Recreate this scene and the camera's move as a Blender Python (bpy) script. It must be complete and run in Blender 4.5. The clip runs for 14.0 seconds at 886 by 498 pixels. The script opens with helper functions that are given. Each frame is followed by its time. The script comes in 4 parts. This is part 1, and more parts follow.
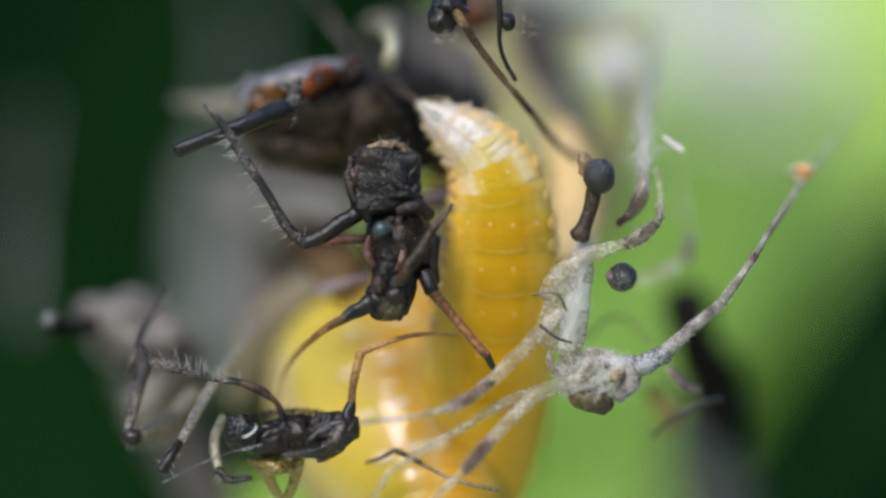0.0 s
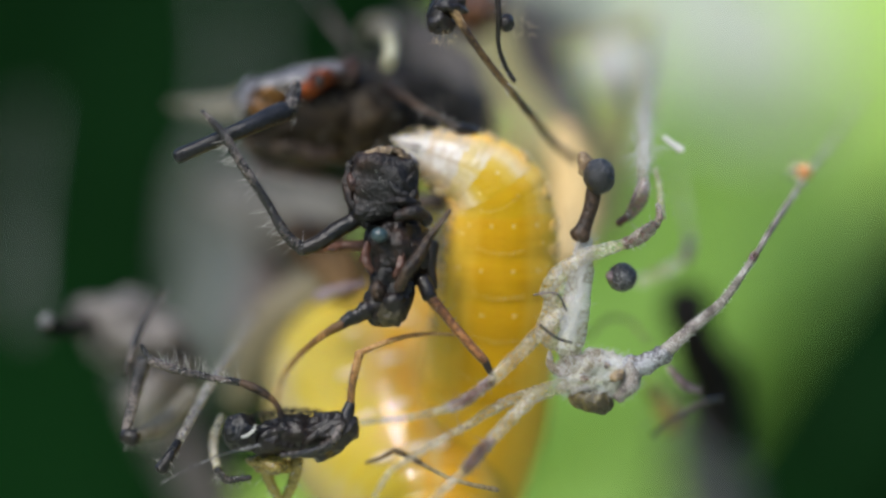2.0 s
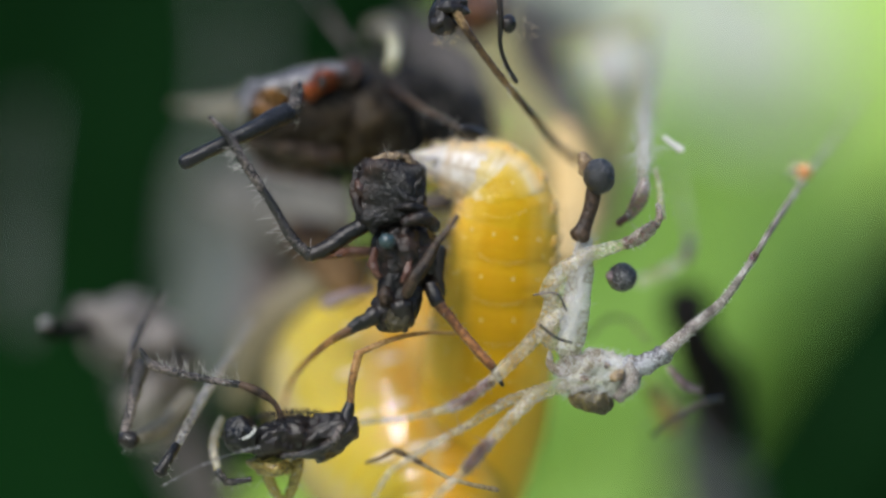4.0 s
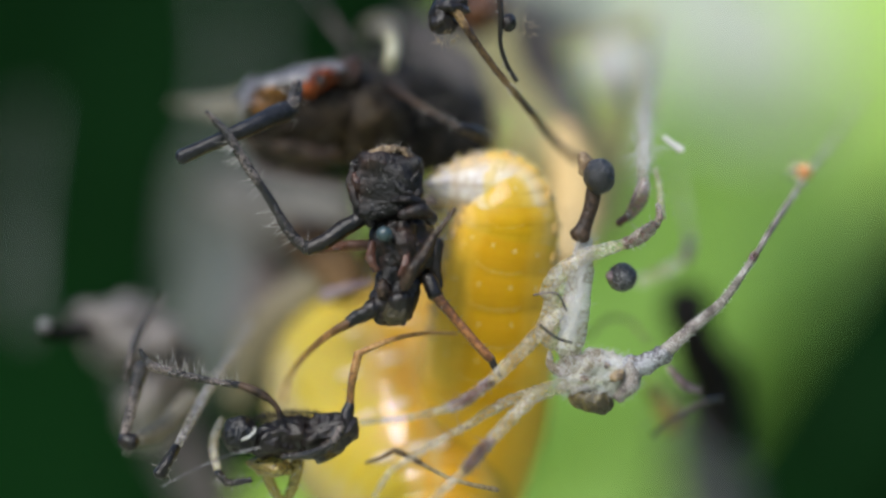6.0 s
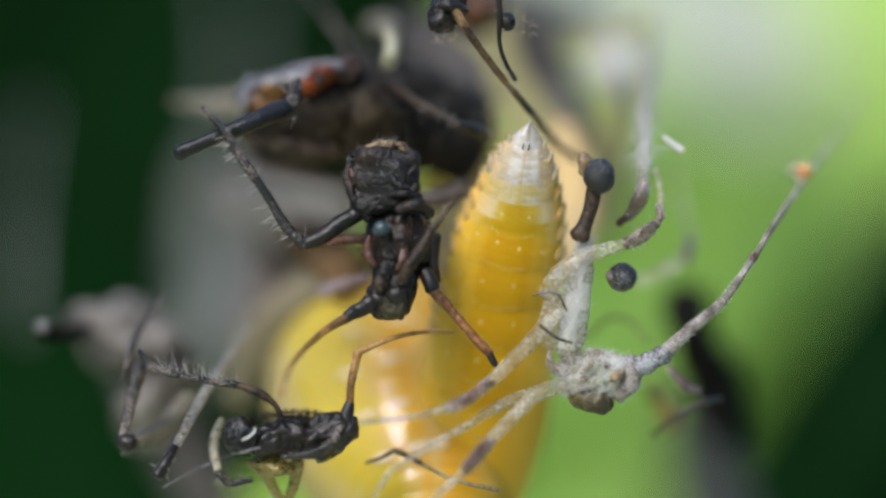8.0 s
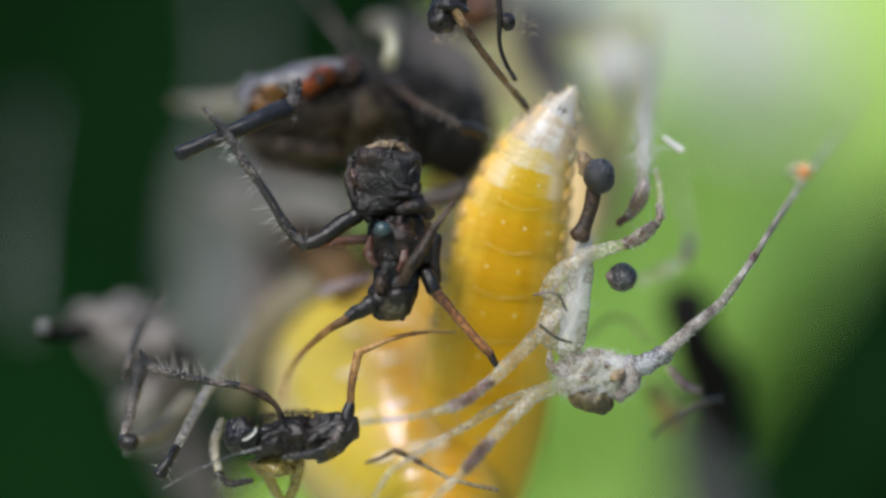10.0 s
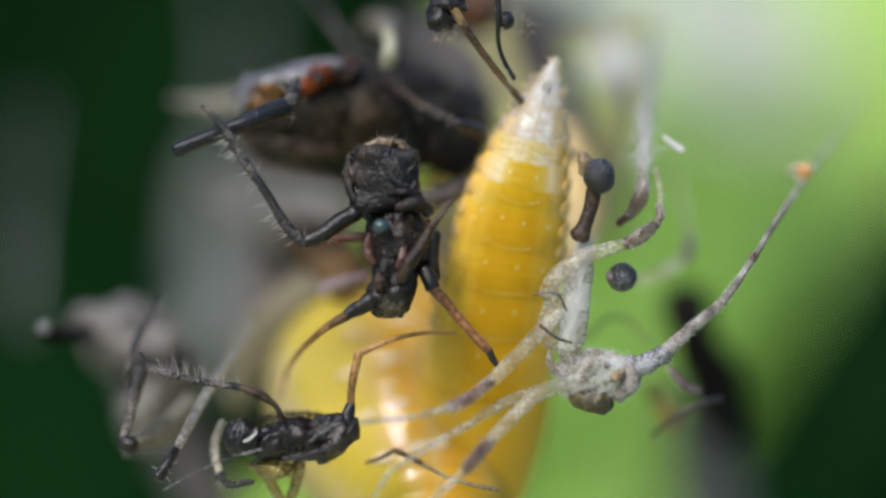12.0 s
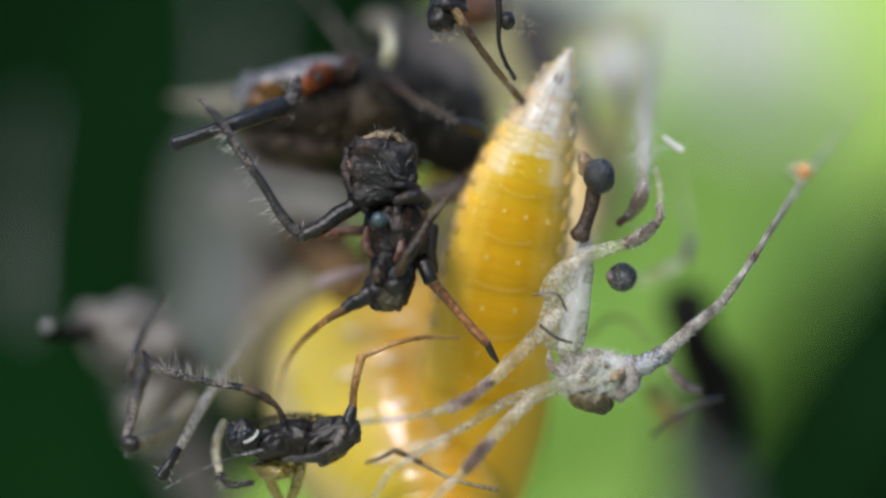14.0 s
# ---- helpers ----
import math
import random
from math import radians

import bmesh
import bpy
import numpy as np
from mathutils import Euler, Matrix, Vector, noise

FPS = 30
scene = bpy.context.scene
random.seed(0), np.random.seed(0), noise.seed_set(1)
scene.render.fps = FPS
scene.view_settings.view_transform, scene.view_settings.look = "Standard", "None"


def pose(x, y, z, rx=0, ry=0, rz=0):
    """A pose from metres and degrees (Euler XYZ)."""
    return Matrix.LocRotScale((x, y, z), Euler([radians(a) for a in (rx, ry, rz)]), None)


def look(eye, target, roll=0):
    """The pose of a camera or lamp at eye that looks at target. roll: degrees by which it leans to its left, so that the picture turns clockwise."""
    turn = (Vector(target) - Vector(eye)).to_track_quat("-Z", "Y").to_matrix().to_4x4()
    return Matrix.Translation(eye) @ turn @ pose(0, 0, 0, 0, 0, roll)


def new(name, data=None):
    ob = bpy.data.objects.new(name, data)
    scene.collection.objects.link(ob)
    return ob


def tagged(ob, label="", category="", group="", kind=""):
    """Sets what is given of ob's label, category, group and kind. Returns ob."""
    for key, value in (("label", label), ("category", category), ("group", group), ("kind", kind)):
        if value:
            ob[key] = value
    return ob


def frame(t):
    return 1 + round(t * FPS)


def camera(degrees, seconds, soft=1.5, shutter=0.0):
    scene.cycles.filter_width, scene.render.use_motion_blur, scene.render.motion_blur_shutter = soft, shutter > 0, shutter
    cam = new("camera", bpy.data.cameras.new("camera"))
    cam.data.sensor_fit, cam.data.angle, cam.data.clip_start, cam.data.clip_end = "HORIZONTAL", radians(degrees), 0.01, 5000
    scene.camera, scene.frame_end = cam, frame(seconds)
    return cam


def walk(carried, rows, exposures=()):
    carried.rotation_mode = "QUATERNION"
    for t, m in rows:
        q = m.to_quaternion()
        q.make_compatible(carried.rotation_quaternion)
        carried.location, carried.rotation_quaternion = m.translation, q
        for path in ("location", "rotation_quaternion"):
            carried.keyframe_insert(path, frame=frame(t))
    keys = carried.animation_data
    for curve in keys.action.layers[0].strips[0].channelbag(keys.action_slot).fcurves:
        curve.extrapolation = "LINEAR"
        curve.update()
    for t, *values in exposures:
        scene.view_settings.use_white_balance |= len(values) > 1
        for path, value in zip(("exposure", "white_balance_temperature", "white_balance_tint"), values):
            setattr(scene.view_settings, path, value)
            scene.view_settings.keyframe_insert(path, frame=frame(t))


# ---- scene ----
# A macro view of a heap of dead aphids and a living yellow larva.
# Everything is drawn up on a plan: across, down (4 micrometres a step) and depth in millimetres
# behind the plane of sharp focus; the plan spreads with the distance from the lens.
STEP, DIST = 0.004, 100.0


def mm(p):
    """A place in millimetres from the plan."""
    u, v, d = p
    k = STEP * (1 + d / DIST)
    return Vector(((u - 784) * k, d, (441 - v) * k))


cam = camera(3.592, 14.0, soft=2.7)
cam.data.dof.use_dof = True
cam.data.dof.focus_distance = DIST * 0.001
cam.data.dof.aperture_fstop = 50
walk(cam, [(0.0, look((0, -0.1, 0), (0, 0, 0))), (14.0, look((0, -0.1, 0), (0, 0, 0)))], exposures=[(0.0, 0.53, 6500, 8), (14.0, 0.53, 6500, 8)])

# ---- light: bright hazy daylight from above, in front and a little to the left ----
ELEV, TURN = radians(44), radians(211)
world = bpy.data.worlds.new("sky")
scene.world = world
world.use_nodes = True
wn, wl = world.node_tree.nodes, world.node_tree.links
sky = wn.new("ShaderNodeTexSky")
sky.sky_type, sky.sun_disc, sky.sun_elevation, sky.sun_rotation = "NISHITA", False, ELEV, TURN
wl.new(sky.outputs[0], wn["Background"].inputs[0])
wn["Background"].inputs[1].default_value = 0.15
sun = new("sun", bpy.data.lights.new("sun", "SUN"))
sun.data.energy, sun.data.angle, sun.data.color = 2.0, radians(16), (1.0, 0.96, 0.9)
sun_way = Vector((math.sin(TURN) * math.cos(ELEV), math.cos(TURN) * math.cos(ELEV), math.sin(ELEV)))
sun.matrix_world = look(sun_way, (0, 0, 0))


# ---- materials ----
def material(name, dark, light, rough=0.5, grain=8.0, bump=0.4, sss=0.0, clear=0.0, spec=0.5, coat=0.0, speck=None, scatter=0.12, relief=1.0):
    """A skin: two colours mixed by a coarse and a fine noise (grain: waves a millimetre), relief, gloss, glow of scattered light, thinness."""
    m = bpy.data.materials.new(name)
    m.use_nodes = True
    n, l = m.node_tree.nodes, m.node_tree.links
    b = n["Principled BSDF"]
    co = n.new("ShaderNodeTexCoord")
    big = n.new("ShaderNodeTexNoise")
    big.inputs["Scale"].default_value, big.inputs["Detail"].default_value = grain * 1000 * 0.3, 3
    fine = n.new("ShaderNodeTexNoise")
    fine.inputs["Scale"].default_value, fine.inputs["Detail"].default_value = grain * 1000 * 3.2, 6
    l.new(co.outputs["Object"], big.inputs["Vector"])
    l.new(co.outputs["Object"], fine.inputs["Vector"])
    both = n.new("ShaderNodeMath")
    both.operation = "MULTIPLY_ADD"
    l.new(fine.outputs["Fac"], both.inputs[0])
    both.inputs[1].default_value = 0.6
    l.new(big.outputs["Fac"], both.inputs[2])
    ramp = n.new("ShaderNodeValToRGB")
    ramp.color_ramp.elements[0].position, ramp.color_ramp.elements[1].position = 0.66, 0.98
    ramp.color_ramp.elements[0].color, ramp.color_ramp.elements[1].color = (*dark, 1), (*light, 1)
    if speck:
        e = ramp.color_ramp.elements.new(0.82)
        e.color = (*speck, 1)
    l.new(both.outputs[0], ramp.inputs[0])
    l.new(ramp.outputs[0], b.inputs["Base Color"])
    bp = n.new("ShaderNodeBump")
    bp.inputs["Strength"].default_value, bp.inputs["Distance"].default_value = bump, 0.00002 * relief
    l.new(fine.outputs["Fac"], bp.inputs["Height"])
    l.new(bp.outputs[0], b.inputs["Normal"])
    l.new(bp.outputs[0], b.inputs["Coat Normal"])
    b.inputs["Roughness"].default_value = rough
    b.inputs["Specular IOR Level"].default_value = spec
    b.inputs["Coat Weight"].default_value = coat
    b.inputs["Coat Roughness"].default_value = 0.25
    if sss:
        b.inputs["Subsurface Weight"].default_value = sss
        b.inputs["Subsurface Radius"].default_value = (1.0, 0.9, 0.4)
        b.inputs["Subsurface Scale"].default_value = scatter * 0.001
    if clear:
        mix, tr = n.new("ShaderNodeMixShader"), n.new("ShaderNodeBsdfTransparent")
        mix.inputs[0].default_value = clear
        l.new(b.outputs[0], mix.inputs[1])
        l.new(tr.outputs[0], mix.inputs[2])
        l.new(mix.outputs[0], n["Material Output"].inputs[0])
    return m


def larva_material(name, bands, rough=0.55, coat=0.12, sss=0.5, scatter=0.1, wobble=0.10, bump=0.25, clear=0.0, cloud=None):
    """Larval skin: bands of colour from the middle line of each ring (0) out to its flank (0.5): gut, fat and clear rim show through. cloud: colour of drifting fat."""
    m = material(name, bands[0][1], bands[0][1], rough, 6, bump, spec=0.2, coat=coat, sss=sss, scatter=scatter, clear=clear)
    n, l = m.node_tree.nodes, m.node_tree.links
    b = n["Principled BSDF"]
    b.inputs["Coat Roughness"].default_value = 0.12
    co, sep = n.new("ShaderNodeTexCoord"), n.new("ShaderNodeSeparateXYZ")
    l.new(co.outputs["Generated"], sep.inputs[0])
    off = n.new("ShaderNodeMath")
    off.operation = "SUBTRACT"
    l.new(sep.outputs[0], off.inputs[0])
    off.inputs[1].default_value = 0.5 + wobble * 0.1
    ab = n.new("ShaderNodeMath")
    ab.operation = "ABSOLUTE"
    l.new(off.outputs[0], ab.inputs[0])
    ns = n.new("ShaderNodeTexNoise")
    ns.inputs["Scale"].default_value, ns.inputs["Detail"].default_value = 4500, 3
    l.new(co.outputs["Object"], ns.inputs["Vector"])
    wob = n.new("ShaderNodeMath")
    wob.operation = "MULTIPLY_ADD"
    l.new(ns.outputs["Fac"], wob.inputs[0])
    wob.inputs[1].default_value = wobble
    l.new(ab.outputs[0], wob.inputs[2])
    ramp = n.new("ShaderNodeValToRGB")
    r = ramp.color_ramp
    r.interpolation = "EASE"
    r.elements[0].position, r.elements[0].color = bands[0][0], (*bands[0][1], 1)
    r.elements[1].position, r.elements[1].color = bands[-1][0], (*bands[-1][1], 1)
    for place, colour in bands[1:-1]:
        r.elements.new(place).color = (*colour, 1)
    l.new(wob.outputs[0], ramp.inputs[0])
    out = ramp.outputs[0]
    if cloud:
        cells, cut, mix = n.new("ShaderNodeTexNoise"), n.new("ShaderNodeValToRGB"), n.new("ShaderNodeMix")
        cells.inputs["Scale"].default_value, cells.inputs["Detail"].default_value = 7000, 2
        cells.noise_dimensions = "4D"
        info, far_off = n.new("ShaderNodeObjectInfo"), n.new("ShaderNodeMath")
        far_off.operation = "MULTIPLY"
        l.new(info.outputs["Random"], far_off.inputs[0])
        far_off.inputs[1].default_value = 40.0
        l.new(far_off.outputs[0], cells.inputs["W"])
        l.new(co.outputs["Object"], cells.inputs["Vector"])
        cut.color_ramp.elements[0].position, cut.color_ramp.elements[1].position = 0.44, 0.66
        l.new(cells.outputs["Fac"], cut.inputs[0])
        mix.data_type = "RGBA"
        l.new(cut.outputs[0], mix.inputs["Factor"])
        l.new(out, mix.inputs[6])
        mix.inputs[7].default_value = (*cloud, 1)
        out = mix.outputs[2]
    l.new(out, b.inputs["Base Color"])
    return m


def shell(name, dark, light, speck, clear):
    """A hollow, clear shed skin: thin and see-through, with a wet gloss that grows towards its edges."""
    m = material(name, dark, light, 0.2, 18, 1.0, clear=clear, coat=0.5, relief=2.5, speck=speck, sss=0.3, scatter=0.05)
    n, l = m.node_tree.nodes, m.node_tree.links
    out = n["Material Output"]
    body = out.inputs[0].links[0].from_socket
    spots, patch = n.new("ShaderNodeTexNoise"), n.new("ShaderNodeMapRange")
    spots.inputs["Scale"].default_value, spots.inputs["Detail"].default_value = 34000, 4
    l.new(n["Texture Coordinate"].outputs["Object"], spots.inputs["Vector"])
    patch.inputs["From Min"].default_value, patch.inputs["From Max"].default_value = 0.40, 0.66
    patch.inputs["To Min"].default_value, patch.inputs["To Max"].default_value = min(0.95, clear + 0.2), clear - 0.35
    l.new(spots.outputs["Fac"], patch.inputs["Value"])
    l.new(patch.outputs[0], n["Mix Shader"].inputs[0])
    rim, half, gloss, mix = n.new("ShaderNodeLayerWeight"), n.new("ShaderNodeMath"), n.new("ShaderNodeBsdfGlossy"), n.new("ShaderNodeMixShader")
    rim.inputs["Blend"].default_value = 0.3
    half.operation = "MULTIPLY"
    half.inputs[1].default_value = 0.35
    gloss.inputs["Roughness"].default_value, gloss.inputs["Color"].default_value = 0.35, (1.0, 0.94, 0.84, 1)
    l.new(rim.outputs["Facing"], half.inputs[0])
    l.new(half.outputs[0], mix.inputs[0])
    l.new(body, mix.inputs[1])
    l.new(gloss.outputs[0], mix.inputs[2])
    l.new(mix.outputs[0], out.inputs[0])
    return m


M_BLACK = material("black_cuticle", (0.002, 0.002, 0.002), (0.022, 0.015, 0.012), 0.34, 12, 0.6, spec=0.5, relief=0.8)
M_HUSK = material("brown_black_husk", (0.0025, 0.002, 0.002), (0.038, 0.021, 0.015), 0.40, 11, 0.8, spec=0.42, speck=(0.009, 0.006, 0.005), relief=1.1)
M_REDBROWN = material("red_brown_cuticle", (0.02, 0.009, 0.007), (0.13, 0.055, 0.034), 0.4, 7, 0.6)
M_AMBER = material("amber_leg", (0.035, 0.013, 0.006), (0.40, 0.17, 0.05), 0.3, 9, 0.6, spec=0.6, speck=(0.16, 0.06, 0.018))
M_TAN = material("tan_skin", (0.20, 0.13, 0.07), (0.55, 0.42, 0.25), 0.5, 9, 0.6, sss=0.2)
M_GREYLEG = material("grey_leg", (0.005, 0.004, 0.004), (0.20, 0.16, 0.14), 0.22, 14, 1.0, speck=(0.018, 0.013, 0.011), spec=0.7, relief=1.2)
M_MAUVE = material("mauve_leg", (0.14, 0.09, 0.10), (0.44, 0.34, 0.35), 0.45, 8, 0.5, clear=0.2)
M_PALE = material("pale_shed_skin", (0.28, 0.21, 0.15), (0.98, 0.96, 0.93), 0.3, 13, 1.0, clear=0.36, coat=0.5, speck=(0.74, 0.69, 0.63), relief=2.0, sss=0.3, scatter=0.05)
M_JOINT = shell("dark_leg_joint", (0.07, 0.025, 0.03), (0.70, 0.60, 0.56), (0.22, 0.11, 0.11), 0.36)
M_CLEAR = shell("clear_shed_skin", (0.40, 0.32, 0.20), (1.0, 0.96, 0.85), (0.74, 0.66, 0.48), 0.70)
M_SHAGGY = material("shaggy_grey_skin", (0.13, 0.10, 0.09), (0.78, 0.73, 0.68), 0.35, 26, 1.0, clear=0.22, speck=(0.40, 0.34, 0.31), coat=0.4)
M_OLIVE = material("olive_skin", (0.025, 0.02, 0.008), (0.20, 0.16, 0.07), 0.42, 8, 0.9, speck=(0.07, 0.055, 0.025))
M_BODY = material("dark_brown_carcass", (0.005, 0.004, 0.003), (0.052, 0.036, 0.018), 0.6, 2.4, 0.6, spec=0.2, speck=(0.022, 0.015, 0.009), relief=2.0)
M_SMOKE = material("smoky_grey_carcass", (0.012, 0.011, 0.010), (0.055, 0.050, 0.044), 0.7, 2.4, 0.6, spec=0.15, speck=(0.026, 0.023, 0.021), relief=2.0)
M_SHEEN = material("grey_waxy_skin", (0.14, 0.13, 0.14), (0.50, 0.47, 0.46), 0.35, 4, 0.4, clear=0.1)
M_ORANGE = material("orange_flesh", (0.02, 0.006, 0.003), (0.46, 0.11, 0.015), 0.35, 9, 0.6, sss=0.2, speck=(0.20, 0.035, 0.008))
M_GOLD = material("amber_flesh", (0.03, 0.014, 0.006), (0.42, 0.21, 0.045), 0.35, 9, 0.5, sss=0.2, speck=(0.17, 0.075, 0.018))
M_TUBE = material("shiny_black_tube", (0.003, 0.003, 0.004), (0.02, 0.02, 0.024), 0.3, 12, 0.6, spec=0.4)
M_BEAD = material("black_pitted_bead", (0.003, 0.003, 0.004), (0.13, 0.13, 0.135), 0.3, 12, 1.0, spec=0.5, speck=(0.014, 0.014, 0.016), relief=1.5, coat=0.6)
M_CREAM = material("cream_wax", (0.36, 0.33, 0.20), (0.62, 0.60, 0.46), 0.45, 6, 0.5, clear=0.25)
M_WHITE = material("white_fluff", (0.80, 0.78, 0.72), (0.94, 0.93, 0.90), 0.4, 12, 0.5, clear=0.3)
M_TANDARK = material("scorched_tan_skin", (0.03, 0.02, 0.014), (0.36, 0.26, 0.15), 0.5, 10, 0.9, speck=(0.12, 0.08, 0.045))
M_EYE = material("dull_blue_eye", (0.03, 0.055, 0.062), (0.07, 0.11, 0.115), 0.3, 10, 0.3, coat=0.3)
M_FARSMOKE = material("far_smoky_skin", (0.045, 0.04, 0.04), (0.12, 0.11, 0.105), 0.8, 3, 0.4, spec=0.1)
M_FARMAUVE = material("mottled_mauve_skin", (0.07, 0.06, 0.055), (0.32, 0.28, 0.26), 0.6, 5, 0.6, speck=(0.17, 0.15, 0.135))
M_FARCREAM = material("far_cream_skin", (0.62, 0.42, 0.16), (0.78, 0.57, 0.28), 0.6, 3, 0.4)
M_FARPALE = material("far_pale_skin", (0.46, 0.45, 0.42), (0.62, 0.61, 0.57), 0.7, 3, 0.4)
M_STALK = material("dark_brown_stalk", (0.008, 0.005, 0.004), (0.095, 0.058, 0.035), 0.35, 10, 0.9, spec=0.35)
M_DUSK = material("dusky_grey_skin", (0.095, 0.09, 0.08), (0.19, 0.18, 0.16), 0.7, 3, 0.4, spec=0.2)
M_FARRUST = material("rusty_brown_skin", (0.05, 0.028, 0.014), (0.20, 0.12, 0.055), 0.7, 3, 0.4, spec=0.2)
M_FARBROWN = material("dull_brown_skin", (0.03, 0.022, 0.02), (0.13, 0.10, 0.09), 0.6, 5, 0.6)
M_TANGREY = material("greyish_tan_skin", (0.16, 0.14, 0.10), (0.32, 0.29, 0.23), 0.5, 5, 0.5, clear=0.3)
M_KNUCKLE = material("grey_knobbly_skin", (0.05, 0.05, 0.055), (0.50, 0.50, 0.52), 0.25, 14, 1.0, coat=0.6, speck=(0.18, 0.17, 0.18), relief=1.5)
M_WISP = material("wax_wisps", (0.84, 0.82, 0.78), (0.97, 0.96, 0.94), 0.4, 12, 0.2, clear=0.55)
M_HAZEL = material("hazel_leg", (0.03, 0.016, 0.008), (0.34, 0.22, 0.10), 0.3, 12, 0.7, spec=0.5, speck=(0.13, 0.075, 0.03), clear=0.12)
M_GLASSLEG = shell("clear_grey_leg", (0.22, 0.19, 0.17), (0.86, 0.83, 0.79), (0.46, 0.42, 0.39), 0.55)
M_AMBEROLIVE = material("amber_olive_leg", (0.06, 0.04, 0.006), (0.42, 0.32, 0.09), 0.25, 10, 0.6, coat=0.4, clear=0.22, speck=(0.20, 0.14, 0.03))
M_FEELER = material("amber_feeler", (0.12, 0.05, 0.014), (0.62, 0.36, 0.15), 0.35, 12, 0.7, clear=0.2, speck=(0.42, 0.20, 0.06))
M_VEIL = material("dim_beige_skin", (0.18, 0.15, 0.09), (0.33, 0.28, 0.18), 0.6, 3, 0.4, clear=0.3)
M_HAIR = material("pale_bristle", (0.30, 0.28, 0.26), (0.75, 0.72, 0.68), 0.3, 12, 0.2, clear=0.35)
M_DROP = material("orange_droplet", (0.55, 0.16, 0.05), (0.85, 0.42, 0.18), 0.15, 5, 0.2, sss=0.5, clear=0.15)
M_FARGREY = material("far_grey_skin", (0.075, 0.080, 0.068), (0.19, 0.20, 0.17), 0.6, 3, 0.4)
M_FARDARK = material("far_dark_skin", (0.004, 0.004, 0.004), (0.02, 0.017, 0.016), 0.8, 3, 0.4, spec=0.1)
M_FAROLIVE = material("far_olive_skin", (0.27, 0.24, 0.085), (0.45, 0.41, 0.19), 0.6, 3, 0.4)
GUT, FAT, RIM = (0.60, 0.325, 0.001), (0.84, 0.50, 0.05), (0.90, 0.55, 0.10)
M_LARVA = larva_material("yellow_larva_skin", ((0.20, GUT), (0.34, (0.68, 0.40, 0.03)), (0.44, FAT), (0.54, RIM)))
M_LARVAUP = larva_material("lemon_larva_skin", ((0.20, (0.60, 0.35, 0.003)), (0.34, (0.68, 0.42, 0.04)), (0.43, (0.82, 0.53, 0.12)), (0.54, RIM)))


def rear_material():
    """Skin of the hind body: lemon, orange and cloudy beige fat in bands that run along it, wet gloss."""
    m = material("plump_larva_skin", (0.8, 0.5, 0.04), (0.8, 0.5, 0.04), 0.6, 5, 0.0, spec=0.05, coat=0.85, sss=0.6, scatter=0.2)
    n, l = m.node_tree.nodes, m.node_tree.links
    b = n["Principled BSDF"]
    b.inputs["Coat Roughness"].default_value = 0.03
    co, ns, ramp, sep = n.new("ShaderNodeTexCoord"), n.new("ShaderNodeTexNoise"), n.new("ShaderNodeValToRGB"), n.new("ShaderNodeSeparateXYZ")
    ns.inputs["Scale"].default_value, ns.inputs["Detail"].default_value = 2600, 4
    l.new(co.outputs["Object"], ns.inputs["Vector"])
    l.new(co.outputs["Generated"], sep.inputs[0])
    wob = n.new("ShaderNodeMath")
    wob.operation = "MULTIPLY_ADD"
    l.new(ns.outputs["Fac"], wob.inputs[0])
    wob.inputs[1].default_value = 0.20
    l.new(sep.outputs[0], wob.inputs[2])
    r = ramp.color_ramp
    r.interpolation = "EASE"
    r.elements[0].position, r.elements[0].color = 0.10, (0.54, 0.43, 0.20, 1)
    r.elements[1].position, r.elements[1].color = 1.0, (0.56, 0.36, 0.05, 1)
    for place, colour in ((0.24, (0.56, 0.42, 0.045)), (0.36, (0.58, 0.42, 0.04)), (0.47, (0.62, 0.40, 0.09)), (0.56, (0.63, 0.34, 0.025)), (0.64, (0.64, 0.40, 0.10)), (0.72, (0.63, 0.32, 0.015)), (0.84, (0.60, 0.32, 0.012))):
        r.elements.new(place).color = (*colour, 1)
    l.new(wob.outputs[0], ramp.inputs[0])
    l.new(ramp.outputs[0], b.inputs["Base Color"])
    return m


M_REAR = rear_material()
M_FACE = larva_material("milky_larva_skin", ((0.03, (0.46, 0.35, 0.22)), (0.11, (0.73, 0.68, 0.62)), (0.23, (0.74, 0.69, 0.62)), (0.33, (0.62, 0.48, 0.30)), (0.42, (0.74, 0.52, 0.27)), (0.54, (0.76, 0.48, 0.18))), coat=0.55, bump=0.8, cloud=(0.52, 0.41, 0.29), sss=0.35, scatter=0.06)
M_NECK = larva_material("pale_neck_skin", ((0.15, (0.58, 0.36, 0.006)), (0.27, (0.64, 0.43, 0.06)), (0.36, (0.76, 0.60, 0.32)), (0.44, (0.82, 0.58, 0.26)), (0.54, RIM)), coat=0.5, bump=0.5, sss=0.3, scatter=0.05, wobble=0.16)
M_NAPE = larva_material("cloudy_nape_skin", ((0.08, (0.60, 0.42, 0.07)), (0.17, (0.68, 0.56, 0.32)), (0.28, (0.70, 0.60, 0.44)), (0.38, (0.74, 0.56, 0.32)), (0.54, RIM)), coat=0.55, bump=0.7, sss=0.35, scatter=0.06, cloud=(0.66, 0.50, 0.20), wobble=0.2)
M_ROOT = larva_material("orange_larva_skin", ((0.16, (0.72, 0.40, 0.008)), (0.36, (0.76, 0.45, 0.03)), (0.54, (0.72, 0.42, 0.03))), coat=0.3)
